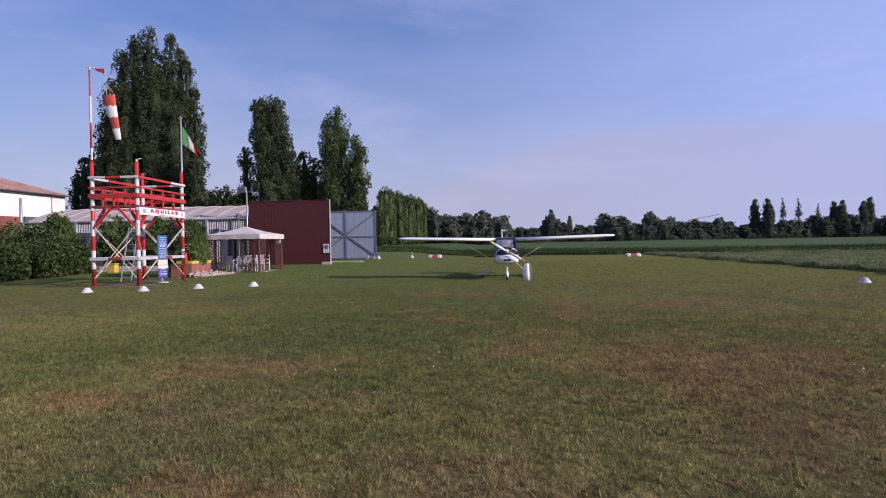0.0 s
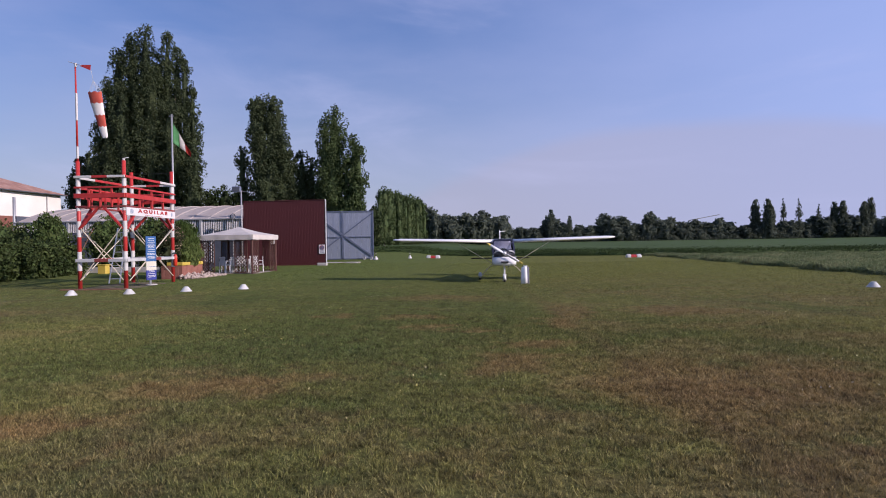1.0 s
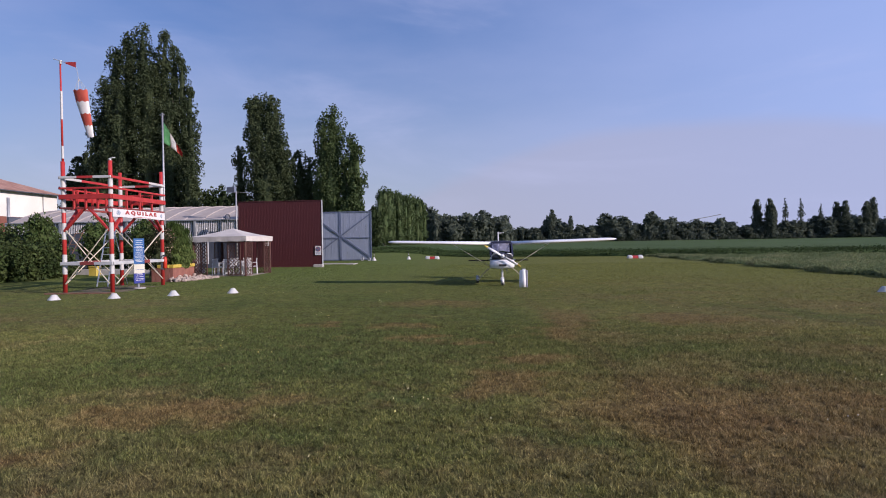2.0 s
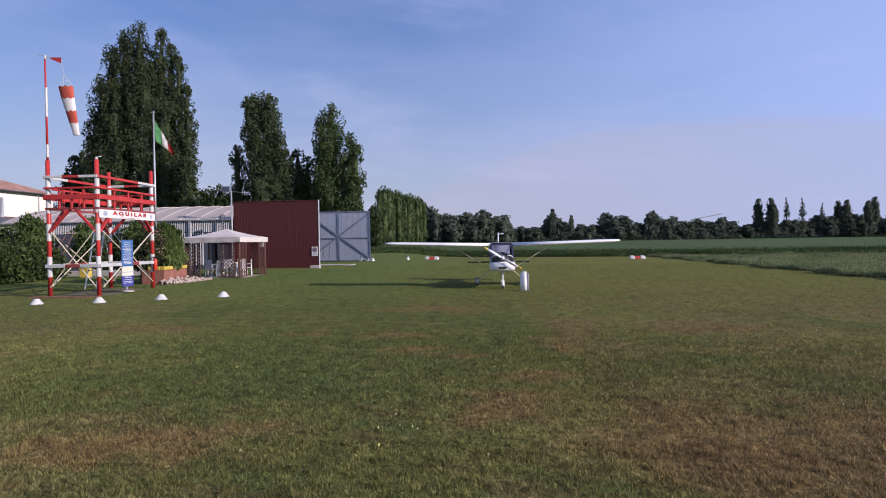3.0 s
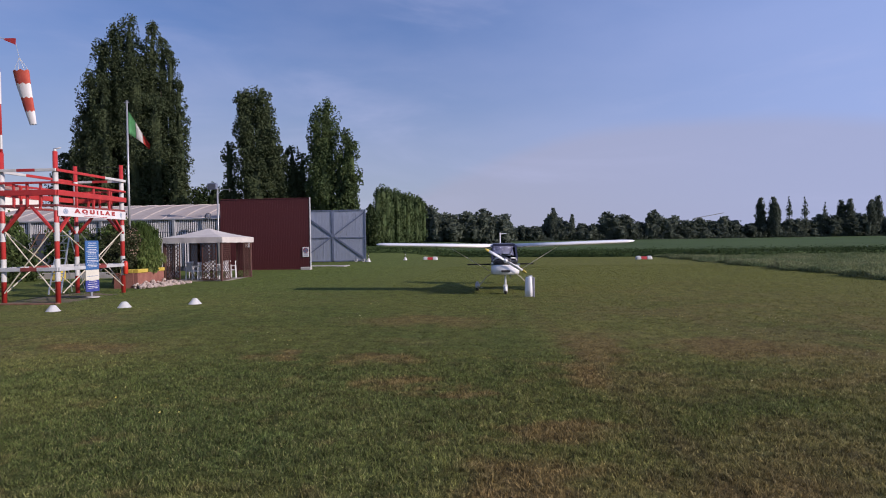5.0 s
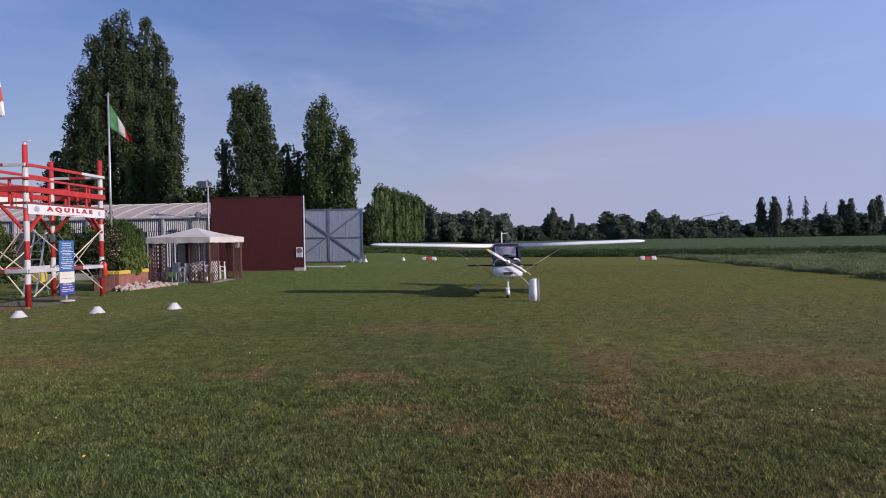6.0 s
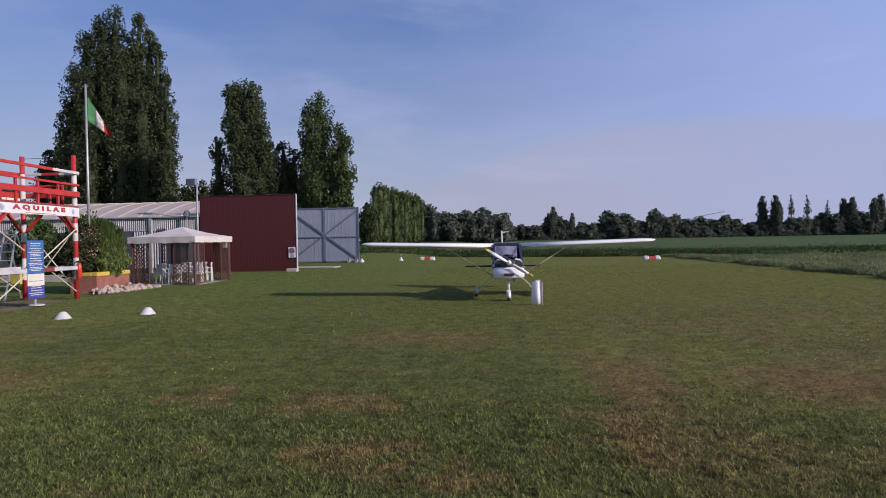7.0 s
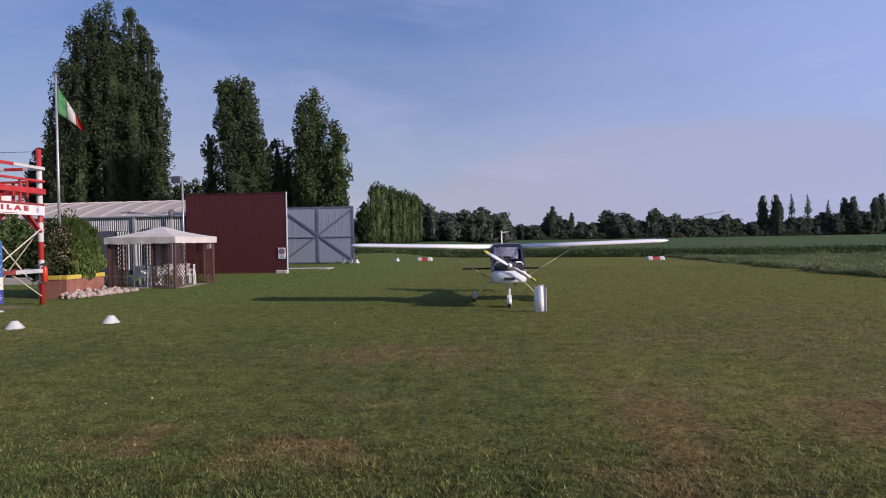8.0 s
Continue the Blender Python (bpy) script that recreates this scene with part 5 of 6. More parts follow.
for u in (0, 0.25, 0.5, 0.75, 0.97):
    h = 2.19 + 0.48 * u - 0.05 * math.sin(math.pi * u)
    s = G * (1 - u)
    rings.append([(-s, -s, h), (0, -s, h - 0.02 * (1 - u)), (s, -s, h), (s, 0, h - 0.02 * (1 - u)), (s, s, h), (0, s, h - 0.02 * (1 - u)), (-s, s, h), (-s, 0, h - 0.02 * (1 - u))])
part("canopy", loft(roof_bm, rings), CLOTH, gaz)
for x0, y0, x1, y1 in ((-G, -G - 0.012, G, -G), (-G, G, G, G + 0.012), (-G - 0.012, -G, -G, G), (G, -G, G + 0.012, G)):
    bm = bmesh.new()
    n = 12
    lower = []
    for i in range(n + 1):
        u = i / n
        wob = 0.012 * math.sin(i * 1.9)
        if abs(x1 - x0) > 1:
            a = [(x0 + (x1 - x0) * u, y0 + wob, 1.92 + 0.012 * math.sin(i * 2.3)), (x0 + (x1 - x0) * u, y1 + wob, 1.92 + 0.012 * math.sin(i * 2.3)), (x0 + (x1 - x0) * u, y1, 2.192), (x0 + (x1 - x0) * u, y0, 2.192)]
        else:
            a = [(x0 + wob, y0 + (y1 - y0) * u, 1.92 + 0.012 * math.sin(i * 2.3)), (x1 + wob, y0 + (y1 - y0) * u, 1.92 + 0.012 * math.sin(i * 2.3)), (x1, y0 + (y1 - y0) * u, 2.192), (x0, y0 + (y1 - y0) * u, 2.192)]
        lower.append(a)
    part("valance", loft(bm, lower), CLOTH, gaz)
for x in (-1.5, 1.5):
    for y in (-1.5, 1.5):
        part("post", boxed(x - 0.045, y - 0.045, 0.02, x + 0.045, y + 0.045, 2.15, 0.006), LATTICE, gaz)
for x0, y0, x1, y1 in ((-1.46, -1.54, 1.46, -1.46), (-1.46, 1.46, 1.46, 1.54), (-1.54, -1.46, -1.46, 1.46), (1.46, -1.46, 1.54, 1.46)):
    part("top_beam", boxed(x0, y0, 1.98, x1, y1, 2.08), LATTICE, gaz)

PW, PH = 0.72, 1.74
slats = []
step = 0.19
for sgn in (1, -1):
    c = -PH
    while c < PW + PH:
        pts = []
        for x in (0.0, PW):
            z = (x - c) if sgn > 0 else (PW - x - c)
            if 0 <= z <= PH:
                pts.append((x, z))
        for z in (0.0, PH):
            x = c + z if sgn > 0 else PW - c - z
            if 0 < x < PW:
                pts.append((x, z))
        if len(pts) == 2 and math.dist(pts[0], pts[1]) > 0.1:
            slats.append((pts[0], pts[1], 0.007 * sgn))
        c += step
slat_meshes = []
lattice_frame = None


def lattice(x, y, turn):
    """One lattice panel: frame with crossed slats, from the pavilion's floor up."""
    global lattice_frame
    if lattice_frame is None:
        bm = bmesh.new()
        for a in ((-0.02, 0, 0.02, PH), (PW - 0.02, 0, PW + 0.02, PH)):
            box(bm, a[0], -0.022, a[1], a[2], 0.022, a[3])
        for z in (0.0, PH):
            box(bm, 0.0201, -0.022, z - 0.02, PW - 0.0201, 0.022, z + 0.02)
        lattice_frame = part("lattice_panel", bm, LATTICE, gaz)
        ob = lattice_frame
        for (x0, z0), (x1, z1), off in slats:
            s = part("slat", beam(bmesh.new(), (x0, off, z0), (x1, off, z1), 0.012, 0.026), LATTICE, ob)
            slat_meshes.append(s.data)
    else:
        ob = new("lattice_panel", lattice_frame.data)
        ob.parent = gaz
        for me in slat_meshes:
            s = new("slat", me)
            s.parent = ob
    ob.matrix_basis = pose(x, y, 0.13, 0, 0, turn)


lattice(-1.43, -1.5, 0)
lattice(0.5, -1.5, 0)
lattice(1.5, -1.43, 90)
lattice(1.5, 0.71, 90)
lattice(-1.43, 1.5, 0)
lattice(0.71, 1.5, 0)
lattice(-1.5, -1.43, 90)
lattice(-1.5, 0.71, 90)
part("notice", boxed(1.34, 1.2, 1.66, 1.58, 1.22, 1.92), SIGN_WHITE, gaz, "small white sign under the eaves")
tagged(part("paving", boxed(-15.6, 33.2, 0.05, -12.6, 36.2, 0.18, 0.01), surf("worn_paving", (0.16, 0.14, 0.1), (0.26, 0.24, 0.2), 1.2, 0.9, 0.4, 0, 20, 0.3)), "flat concrete paving under the pavilion", "paving", "", "structure")


def garden_chair(x, y, turn):
    c = thing("garden_chair", "white plastic garden chair with slatted back", "chair", x, y, 0.035, turn, "chairs under the pavilion")
    part("seat", boxed(-0.24, -0.22, 0.4, 0.24, 0.22, 0.44, 0.015), PLASTIC, c)
    back = bmesh.new()
    for i in range(6):
        box(back, -0.22 + i * 0.076, 0.2, 0.45, -0.17 + i * 0.076, 0.225, 0.82)
    box(back, -0.25, 0.195, 0.8, 0.25, 0.235, 0.88, 0.012)
    part("backrest", back, PLASTIC, c)
    for sx in (-0.25, 0.25):
        part("armrest", boxed(sx - 0.035, -0.22, 0.62, sx + 0.035, 0.22, 0.65, 0.01), PLASTIC, c)
        for sy in (-0.2, 0.21):
            part("leg", rod(bmesh.new(), (sx * 1.05, sy * 1.1, 0), (sx, sy, 0.63), 0.028, 0.024, 6), PLASTIC, c)
    return c


first_chair = garden_chair(-14.55, 33.75, 150)
for x, y, turn in ((-14.0, 33.75, 200), (-13.25, 34.1, -110), (-13.1, 34.9, -70), (-13.7, 35.6, 20), (-14.9, 34.7, 95), (-14.5, 35.5, 0)):
    copy_thing(first_chair, pose(x, y, 0.03 + lie(x, y), 0, 0, turn))
table = thing("garden_table", "white plastic garden table", "table", -14.0, 34.65, 0.035)
part("tabletop", boxed(-0.6, -0.42, 0.69, 0.6, 0.42, 0.73, 0.02), PLASTIC, table)
for x in (-0.5, 0.5):
    for y in (-0.33, 0.33):
        part("leg", rod(bmesh.new(), (x * 1.05, y * 1.05, 0), (x, y, 0.69), 0.03, 0.03, 8), PLASTIC, table)

# ---- fittings round the hangar ----
lamp = thing("floodlight_post", "grey steel post with a box floodlight on top", "lamp", -17.22, 42.35)
part("post", rod(bmesh.new(), (0, 0, -0.05), (0, 0, 5.3), 0.06, 0.05, 10), GALV, lamp, "", True)
head = part("lamp_head", boxed(-0.62, -0.14, 5.2, -0.02, 0.12, 5.6, 0.03), STEEL_BLUE, lamp, "dark box floodlight")
part("lens", boxed(-0.57, -0.146, 5.25, -0.07, -0.142, 5.55), DARK_WALL, head)
part("aerial", rod(rod(bmesh.new(), (0, 0, 5.25), (0.95, 0.1, 5.15), 0.012, 0.012, 5), (0.75, 0.08, 5.05), (0.75, 0.08, 5.3), 0.01, 0.01, 5), GALV, lamp, "thin side aerial")
globe = thing("globe_lamp", "round grey globe lamp on a thin post", "lamp", -17.75, 42.1)
part("post", rod(bmesh.new(), (0, 0, -0.05), (0, 0, 3.3), 0.035, 0.03, 8), GALV, globe)
bm = bmesh.new()
bmesh.ops.create_uvsphere(bm, u_segments=16, v_segments=10, radius=0.15, matrix=Matrix.Translation((0, 0, 3.5)))
globe_glass = bpy.data.materials.new("clear_globe_plastic")
globe_glass.use_nodes = True
globe_skin = globe_glass.node_tree.nodes["Principled BSDF"]
globe_skin.inputs["Base Color"].default_value = (0.75, 0.74, 0.74, 1)
globe_skin.inputs["Transmission Weight"].default_value, globe_skin.inputs["Roughness"].default_value, globe_skin.inputs["IOR"].default_value = 0.9, 0.15, 1.05
part("globe", bm, globe_glass, globe, "clear plastic globe", True)
ring = bmesh.new()
for i in range(16):
    a, b = 2 * math.pi * i / 16, 2 * math.pi * (i + 1) / 16
    rod(ring, (0.19 * math.cos(a), 0, 3.5 + 0.19 * math.sin(a)), (0.19 * math.cos(b), 0, 3.5 + 0.19 * math.sin(b)), 0.026, 0.026, 5)
part("rim", ring, DARK_WALL, globe)
nopark = thing("no_parking_sign", "small white sign with a dark round emblem on the maroon door", "sign", -11.62, 42.69, 1.12)
part("plate", boxed(-0.21, -0.02, -0.31, 0.21, -0.004, 0.31, 0.004), SIGN_WHITE, nopark)
disc = bmesh.new()
bmesh.ops.create_cone(disc, cap_ends=True, segments=20, radius1=0.16, radius2=0.16, depth=0.006, matrix=pose(0, -0.024, 0.1, 90))
part("emblem", disc, BAR_BLUE, nopark)
ringb = bmesh.new()
for i in range(20):
    a, b = 2 * math.pi * i / 20, 2 * math.pi * (i + 1) / 20
    beam(ringb, (0.16 * math.cos(a), -0.029, 0.1 + 0.16 * math.sin(a)), (0.16 * math.cos(b), -0.029, 0.1 + 0.16 * math.sin(b)), 0.004, 0.025)
beam(ringb, (-0.11, -0.029, 0.21), (0.11, -0.029, -0.01), 0.004, 0.03)
part("ring", ringb, LETTER_RED, nopark)
for z in (-0.13, -0.2, -0.26):
    part("text_bar", boxed(-0.14, -0.0225, z, 0.14, -0.0202, z + 0.03), BAR_BLUE, nopark)
blk = part("concrete_block", boxed(-11.85, 42.25, 0.15, -11.2, 42.62, 0.42, 0.03), CONCRETE)
tagged(blk, "rough pale concrete block at the foot of the door", "block")
apron = part("apron", boxed(-17.3, 46.6, 0.05, -10.1, 48.2, 0.3), CONCRETE)
tagged(apron, "narrow pale concrete strip in front of the hangar", "paving", "", "structure")


def door_wheel(x, y):
    w = thing("door_wheel", "small white roller wheel under the door leaf", "wheel", x, y)
    bm = bmesh.new()
    bmesh.ops.create_cone(bm, cap_ends=True, segments=14, radius1=0.15, radius2=0.15, depth=0.1, matrix=pose(0, 0, 0.15, 90))
    part("roller", bm, WHITE, w)
    part("fork", boxed(-0.05, -0.07, 0.1, 0.05, -0.052, 0.5), STEEL_BLUE, w)
    return w


door_wheel(-11.7, 57.2)
door_wheel(-11.05, 57.2)

# ---- strip markers ----
def marker_cone(x, y, label="low white plastic marker cone on the grass"):
    c = thing("marker_cone", label, "cone", x, y, 0, 0, "white cones beside the strip")
    part("cone", lathe(bmesh.new(), [(0.205, 0.0), (0.205, 0.014), (0.185, 0.03), (0.085, 0.165), (0.07, 0.18), (0.045, 0.18)], 18), WHITE, c, "", False)
    return c


first_cone = marker_cone(-14.53, 21.2)
for x, y in ((-12.61, 21.55), (-10.97, 22.44), (-9.19, 23.36), (12.6, 21.8)):
    copy_thing(first_cone, pose(x, y, lie(x, y), 0, 0, 40 * x))


def strip_marker(x, y):
    m = thing("strip_marker", "white and red rounded runway edge marker lying flat", "marker", x, y, 0, 0, "runway edge markers")
    for x0, x1, mat, lab in ((-0.74, -0.28, WHITE, "white end"), (-0.275, 0.275, RED, "red middle"), (0.28, 0.74, WHITE, "white end")):
        bm = bmesh.new()
        k = 10
        outer_low, outer_high = mat is WHITE and x0 < 0, mat is WHITE and x1 > 0
        waist = 1.0 if mat is WHITE else 0.86
        loft(bm, [[(xx, -0.28 * s * math.cos(math.pi * j / k), 0.33 * s * math.sin(math.pi * j / k) ** 0.8 - 0.01) for j in range(k + 1)]
                  for xx, s in ((x0, 0.55 if outer_low else waist * 0.93), (x0 + 0.05, 0.88 if outer_low else waist), (x0 + 0.13, waist), (x1 - 0.13, waist), (x1 - 0.05, 0.88 if outer_high else waist), (x1, 0.55 if outer_high else waist * 0.93))])
        part("drum", bm, mat, m, lab)
    return m


first_marker = strip_marker(-6.05, 65.6)
copy_thing(first_marker, pose(13.8, 61.0, 0, 0, 0, 3))


def marker_post(x, y):
    m = thing("marker_post", "white cone foot with a thin black and white stake", "marker", x, y, 0, 0, "stake markers")
    part("foot", lathe(bmesh.new(), [(0.22, 0), (0.2, 0.04), (0.07, 0.3), (0.04, 0.32)], 12), WHITE, m)
    stake = part("stake", rod(bmesh.new(), (0, 0, 0.3), (0, 0, 0.78), 0.03, 0.03, 8), BLACK, m)
    part("band", rod(bmesh.new(), (0, 0, 0.47), (0, 0, 0.58), 0.034, 0.034, 8), WHITE, stake)
    return m


first_post = marker_post(-8.15, 62.6)
copy_thing(first_post, pose(-10.75, 57.9, lie(-10.75, 57.9), 0, 0, 20))

# ---- white farm building ----
house = thing("farm_building", "long white plastered building with terracotta hip roof", "building", -54.9, 50.0, 0.7)
part("base_band", boxed(-14, -6, -1.2, 0.02, 25.0, 4.6), BRICK_BAND, house, "red-brown lower wall")
part("wall", boxed(-14, -6, 4.602, 0, 25.0, 7.5), PLASTER, house)
bm = bmesh.new()
e, r = 7.6, 10.4
a = [bm.verts.new(p) for p in ((-14.6, -6.6, e), (0.6, -6.6, e), (0.6, 25.6, e), (-14.6, 25.6, e))]
b = [bm.verts.new(p) for p in ((-7, 0.5, r), (-7, 18.5, r))]
for f in ((a[0], a[1], b[0]), (a[1], a[2], b[1], b[0]), (a[2], a[3], b[1]), (a[3], a[0], b[0], b[1]), (a[3], a[2], a[1], a[0])):
    bm.faces.new(f)
roof = part("roof", bm, TERRACOTTA, house)
# the shade below the roof edge is painted as a dark board
part("eave", boxed(0.0, -6.4, 7.5, 0.62, 25.5, 7.59), DARK_WALL, roof, "dark shaded eave board")
part("downpipe", rod(bmesh.new(), (0.08, 22.5, 0), (0.08, 22.5, 7.5), 0.06, 0.06, 8), GALV, house)
pole = thing("utility_pole", "grey concrete utility pole", "pole", -44.65, 55, 0.4)
part("shaft", rod(bmesh.new(), (0, 0, -0.6), (0, 0, 6.0), 0.17, 0.13, 10), GALV, pole, "", True)

# ---- far crane over the woods ----
crane = thing("crane", "distant thin crane with a slightly raised jib", "crane", 133.7, 420, 0.6)
part("mast", boxed(-0.5, -0.5, 0, 0.5, 0.5, 13.4), GALV, crane)
part("jib", beam(bmesh.new(), (-1.6, 0, 12.9), (17.3, 0, 16.2), 0.5, 0.5), GALV, crane)

# bare trodden earth under the tower
bm = bmesh.new()
ex, ey = np.linspace(-16.9, -13.2, 14), np.linspace(22.9, 28.3, 16)
earth = [[bm.verts.new((x, y, lie(x, y) + 0.014 - 0.06 * min(1.0, max(0.0, max(abs(x + 15.05) / 1.85, abs(y - 25.6) / 2.7) - 0.55) * 2.2) + 0.075 * noise.noise((x * 1.3, y * 1.3, 5.0)))) for x in ex] for y in ey]
for j in range(15):
    for i in range(13):
        bm.faces.new((earth[j][i], earth[j][i + 1], earth[j + 1][i + 1], earth[j + 1][i]))
EARTH = surf("trodden_earth", (0.07, 0.072, 0.034), (0.145, 0.103, 0.064), 1.2, 0.95, 0.8, 0, 16, 0.4, "World")
tagged(part("bare_earth", bm, EARTH, None, "", True), "bare brown trodden earth under the tower", "earth", "", "structure")

# ---- light aircraft ----
AIR_WHITE = surf("aircraft_white", (0.72, 0.73, 0.75), (0.8, 0.8, 0.82), 1.0, 0.25, 0.01, 0, 20, 0.06, "Object", 0, None, 0.3)
NAVY = surf("aircraft_navy", (0.02, 0.022, 0.05), (0.03, 0.032, 0.066), 2.0, 0.35, 0.01, 0, 20, 0.1)
ENGINE = surf("engine_metal", (0.03, 0.03, 0.033), (0.12, 0.12, 0.125), 9.0, 0.45, 0.3, 0.5, 60, 0.4)
TYRE = BLACK
MATT_BLACK = surf("matt_black_paint", (0.012, 0.012, 0.014), (0.02, 0.02, 0.022), 3.0, 1.0, 0.0)
MATT_BLACK.node_tree.nodes["Principled BSDF"].inputs["Specular IOR Level"].default_value = 0.0
PROP_TIP = YELLOW
GLASS = bpy.data.materials.new("tinted_glass")
GLASS.use_nodes = True
gb = GLASS.node_tree.nodes["Principled BSDF"]
gb.inputs["Base Color"].default_value = (0.28, 0.29, 0.37, 1)
gb.inputs["Transmission Weight"].default_value, gb.inputs["Roughness"].default_value, gb.inputs["IOR"].default_value = 1.0, 0.05, 1.1

plane = thing("light_aircraft", "white high-wing light aircraft with navy cabin and open engine cowling", "aircraft", 0.71, 27.8, -0.07, 1.3)
plane.scale = (0.957, 0.957, 0.957)
plane.rotation_euler.y = radians(0.05)


def section(y, half, z0, z1, k=16, square=3.0):
    """A rounded rectangle across the fuselage."""
    out = []
    zc, hz = (z0 + z1) / 2, (z1 - z0) / 2
    for i in range(k):
        c, s = math.cos(2 * math.pi * i / k), math.sin(2 * math.pi * i / k)
        out.append((half * math.copysign(abs(c) ** (2 / square), c), y, zc + hz * math.copysign(abs(s) ** (2 / square), s)))
    return out


part("fuselage", loft(bmesh.new(), [section(-1.15, 0.47, 0.8, 1.3), section(-0.7, 0.5, 0.74, 1.4), section(0.2, 0.5, 0.72, 1.42), section(1.0, 0.45, 0.76, 1.45), section(1.8, 0.33, 0.85, 1.42), section(2.8, 0.19, 0.97, 1.34), section(4.1, 0.06, 1.06, 1.24)]), AIR_WHITE, plane, "", True)
part("rear_window", loft(bmesh.new(), [section(0.42, 0.45, 1.4, 1.9, 16, 5), section(0.9, 0.4, 1.4, 1.82, 16, 4), section(1.7, 0.26, 1.38, 1.5, 16, 3)], False), GLASS, plane, "tinted rear cabin window", True).visible_shadow = False
part("spine", boxed(-0.05, 0.4, 1.87, 0.05, 0.7, 1.93), NAVY, plane)
part("cabin_roof", loft(bmesh.new(), [section(-0.62, 0.43, 1.84, 1.94, 12, 6), section(0.4, 0.45, 1.86, 1.96, 12, 6)]), NAVY, plane, "navy cabin roof")
for s in (-1, 1):
    part("windscreen_pillar", beam(bmesh.new(), (s * 0.47, -1.08, 1.28), (s * 0.43, -0.6, 1.86), 0.07, 0.07), NAVY, plane)
    part("rear_pillar", beam(bmesh.new(), (s * 0.46, 0.3, 1.36), (s * 0.44, 0.32, 1.87), 0.07, 0.07), NAVY, plane)
    bm = bmesh.new()
    loft(bm, [[(s * 0.487, -1.02, 1.34), (s * 0.493, -1.02, 1.34), (s * 0.493, 0.26, 1.38), (s * 0.487, 0.26, 1.38)], [(s * 0.447, -0.58, 1.85), (s * 0.453, -0.58, 1.85), (s * 0.453, 0.26, 1.87), (s * 0.447, 0.26, 1.87)]])
    part("side_window", bm, GLASS, plane)
bm = bmesh.new()
loft(bm, [[(-0.44, -1.1, 1.29), (0.44, -1.1, 1.29), (0.44, -1.09, 1.29), (-0.44, -1.09, 1.29)], [(-0.4, -0.63, 1.85), (0.4, -0.63, 1.85), (0.4, -0.62, 1.85), (-0.4, -0.62, 1.85)]])
part("windscreen", bm, GLASS, plane, "dark tinted windscreen").visible_shadow = False
part("dashboard", boxed(-0.43, -0.98, 1.2, 0.43, -0.75, 1.42, 0.02), NAVY, plane)
for s in (-0.22, 0.22):
    part("seat", boxed(s - 0.18, -0.1, 0.9, s + 0.18, 0.1, 1.44, 0.05), NAVY, plane)


def wing_section(x, chord, lead, z, thick, k=14):
    up, low = [], []
    for i in range(k + 1):
        u = i / k
        t = thick * (1.4845 * math.sqrt(u) - 0.63 * u - 1.758 * u * u + 1.4215 * u ** 3 - 0.5075 * u ** 4) * 2
        up.append((x, lead + chord * u, z + t * 1.15 * chord))
        low.append((x, lead + chord * u, z - t * 0.6 * chord))
    return up + list(reversed(low[1:-1]))


for s in (-1, 1):
    wing = part("wing", loft(bmesh.new(), [wing_section(s * x, c, l, z, th) for x, c, l, z, th in ((0.4, 1.4, -0.62, 1.825, 0.065), (2.6, 1.4, -0.62, 1.875, 0.065), (4.6, 1.38, -0.6, 1.93, 0.062), (4.9, 1.2, -0.5, 1.95, 0.05), (5.02, 0.85, -0.35, 1.97, 0.03))]), AIR_WHITE, plane, "", True)
    part("aileron", boxed(s * 2.7, 0.792, 1.86, s * 4.5, 0.82, 1.885), GREY_PAINT, wing)
    part("wing_strut", rod(bmesh.new(), (s * 0.48, -0.3, 0.82), (s * 2.15, -0.3, 1.84), 0.014, 0.014, 8), CREAM, plane, "", True)
    part("stabiliser", loft(bmesh.new(), [wing_section(s * 0.06, 0.75, 3.55, 0.97, 0.05, 8), wing_section(s * 1.45, 0.6, 3.6, 0.97, 0.055, 8), wing_section(s * 1.53, 0.45, 3.7, 0.97, 0.03, 8)]), MATT_BLACK, plane, "", True)
    leg = bmesh.new()
    pts = [(s * 0.42, 0.3, 0.78), (s * 0.68, 0.3, 0.6), (s * 0.88, 0.3, 0.38), (s * 0.98, 0.3, 0.22)]
    for p, q in zip(pts, pts[1:]):
        rod(leg, p, q, 0.02, 0.018, 7)
    part("gear_leg", leg, CREAM, plane, "cream spring gear leg")
    bm = bmesh.new()
    bmesh.ops.create_cone(bm, cap_ends=True, segments=20, radius1=0.2, radius2=0.2, depth=0.12, matrix=pose(s * 1.05, 0.3, 0.2, 0, 90))
    wheel = part("main_wheel", bm, TYRE, plane, "", True)
    bm = bmesh.new()
    bmesh.ops.create_cone(bm, cap_ends=True, segments=16, radius1=0.11, radius2=0.11, depth=0.13, matrix=pose(s * 1.05, 0.3, 0.2, 0, 90))
    part("rim", bm, AIR_WHITE, wheel)
    spat = loft(bmesh.new(), [section(0.02, 0.04, 0.2, 0.32, 10, 2), section(0.12, 0.085, 0.16, 0.42, 10, 2), section(0.4, 0.09, 0.16, 0.43, 10, 2), section(0.72, 0.02, 0.24, 0.32, 10, 2)])
    bmesh.ops.translate(spat, vec=(s * 1.05, 0, 0), verts=spat.verts)
    # grey rather than aircraft white: the shade under the wing is in the colour
    part("wheel_fairing", spat, GREY_PAINT, plane, "", True)
part("fin", loft(bmesh.new(), [[(-0.03, 3.25, 1.2), (0.03, 3.25, 1.2), (0.03, 3.95, 1.2), (-0.03, 3.95, 1.2)], [(-0.022, 3.72, 2.42), (0.022, 3.72, 2.42), (0.022, 4.0, 2.42), (-0.022, 4.0, 2.42)]]), AIR_WHITE, plane)
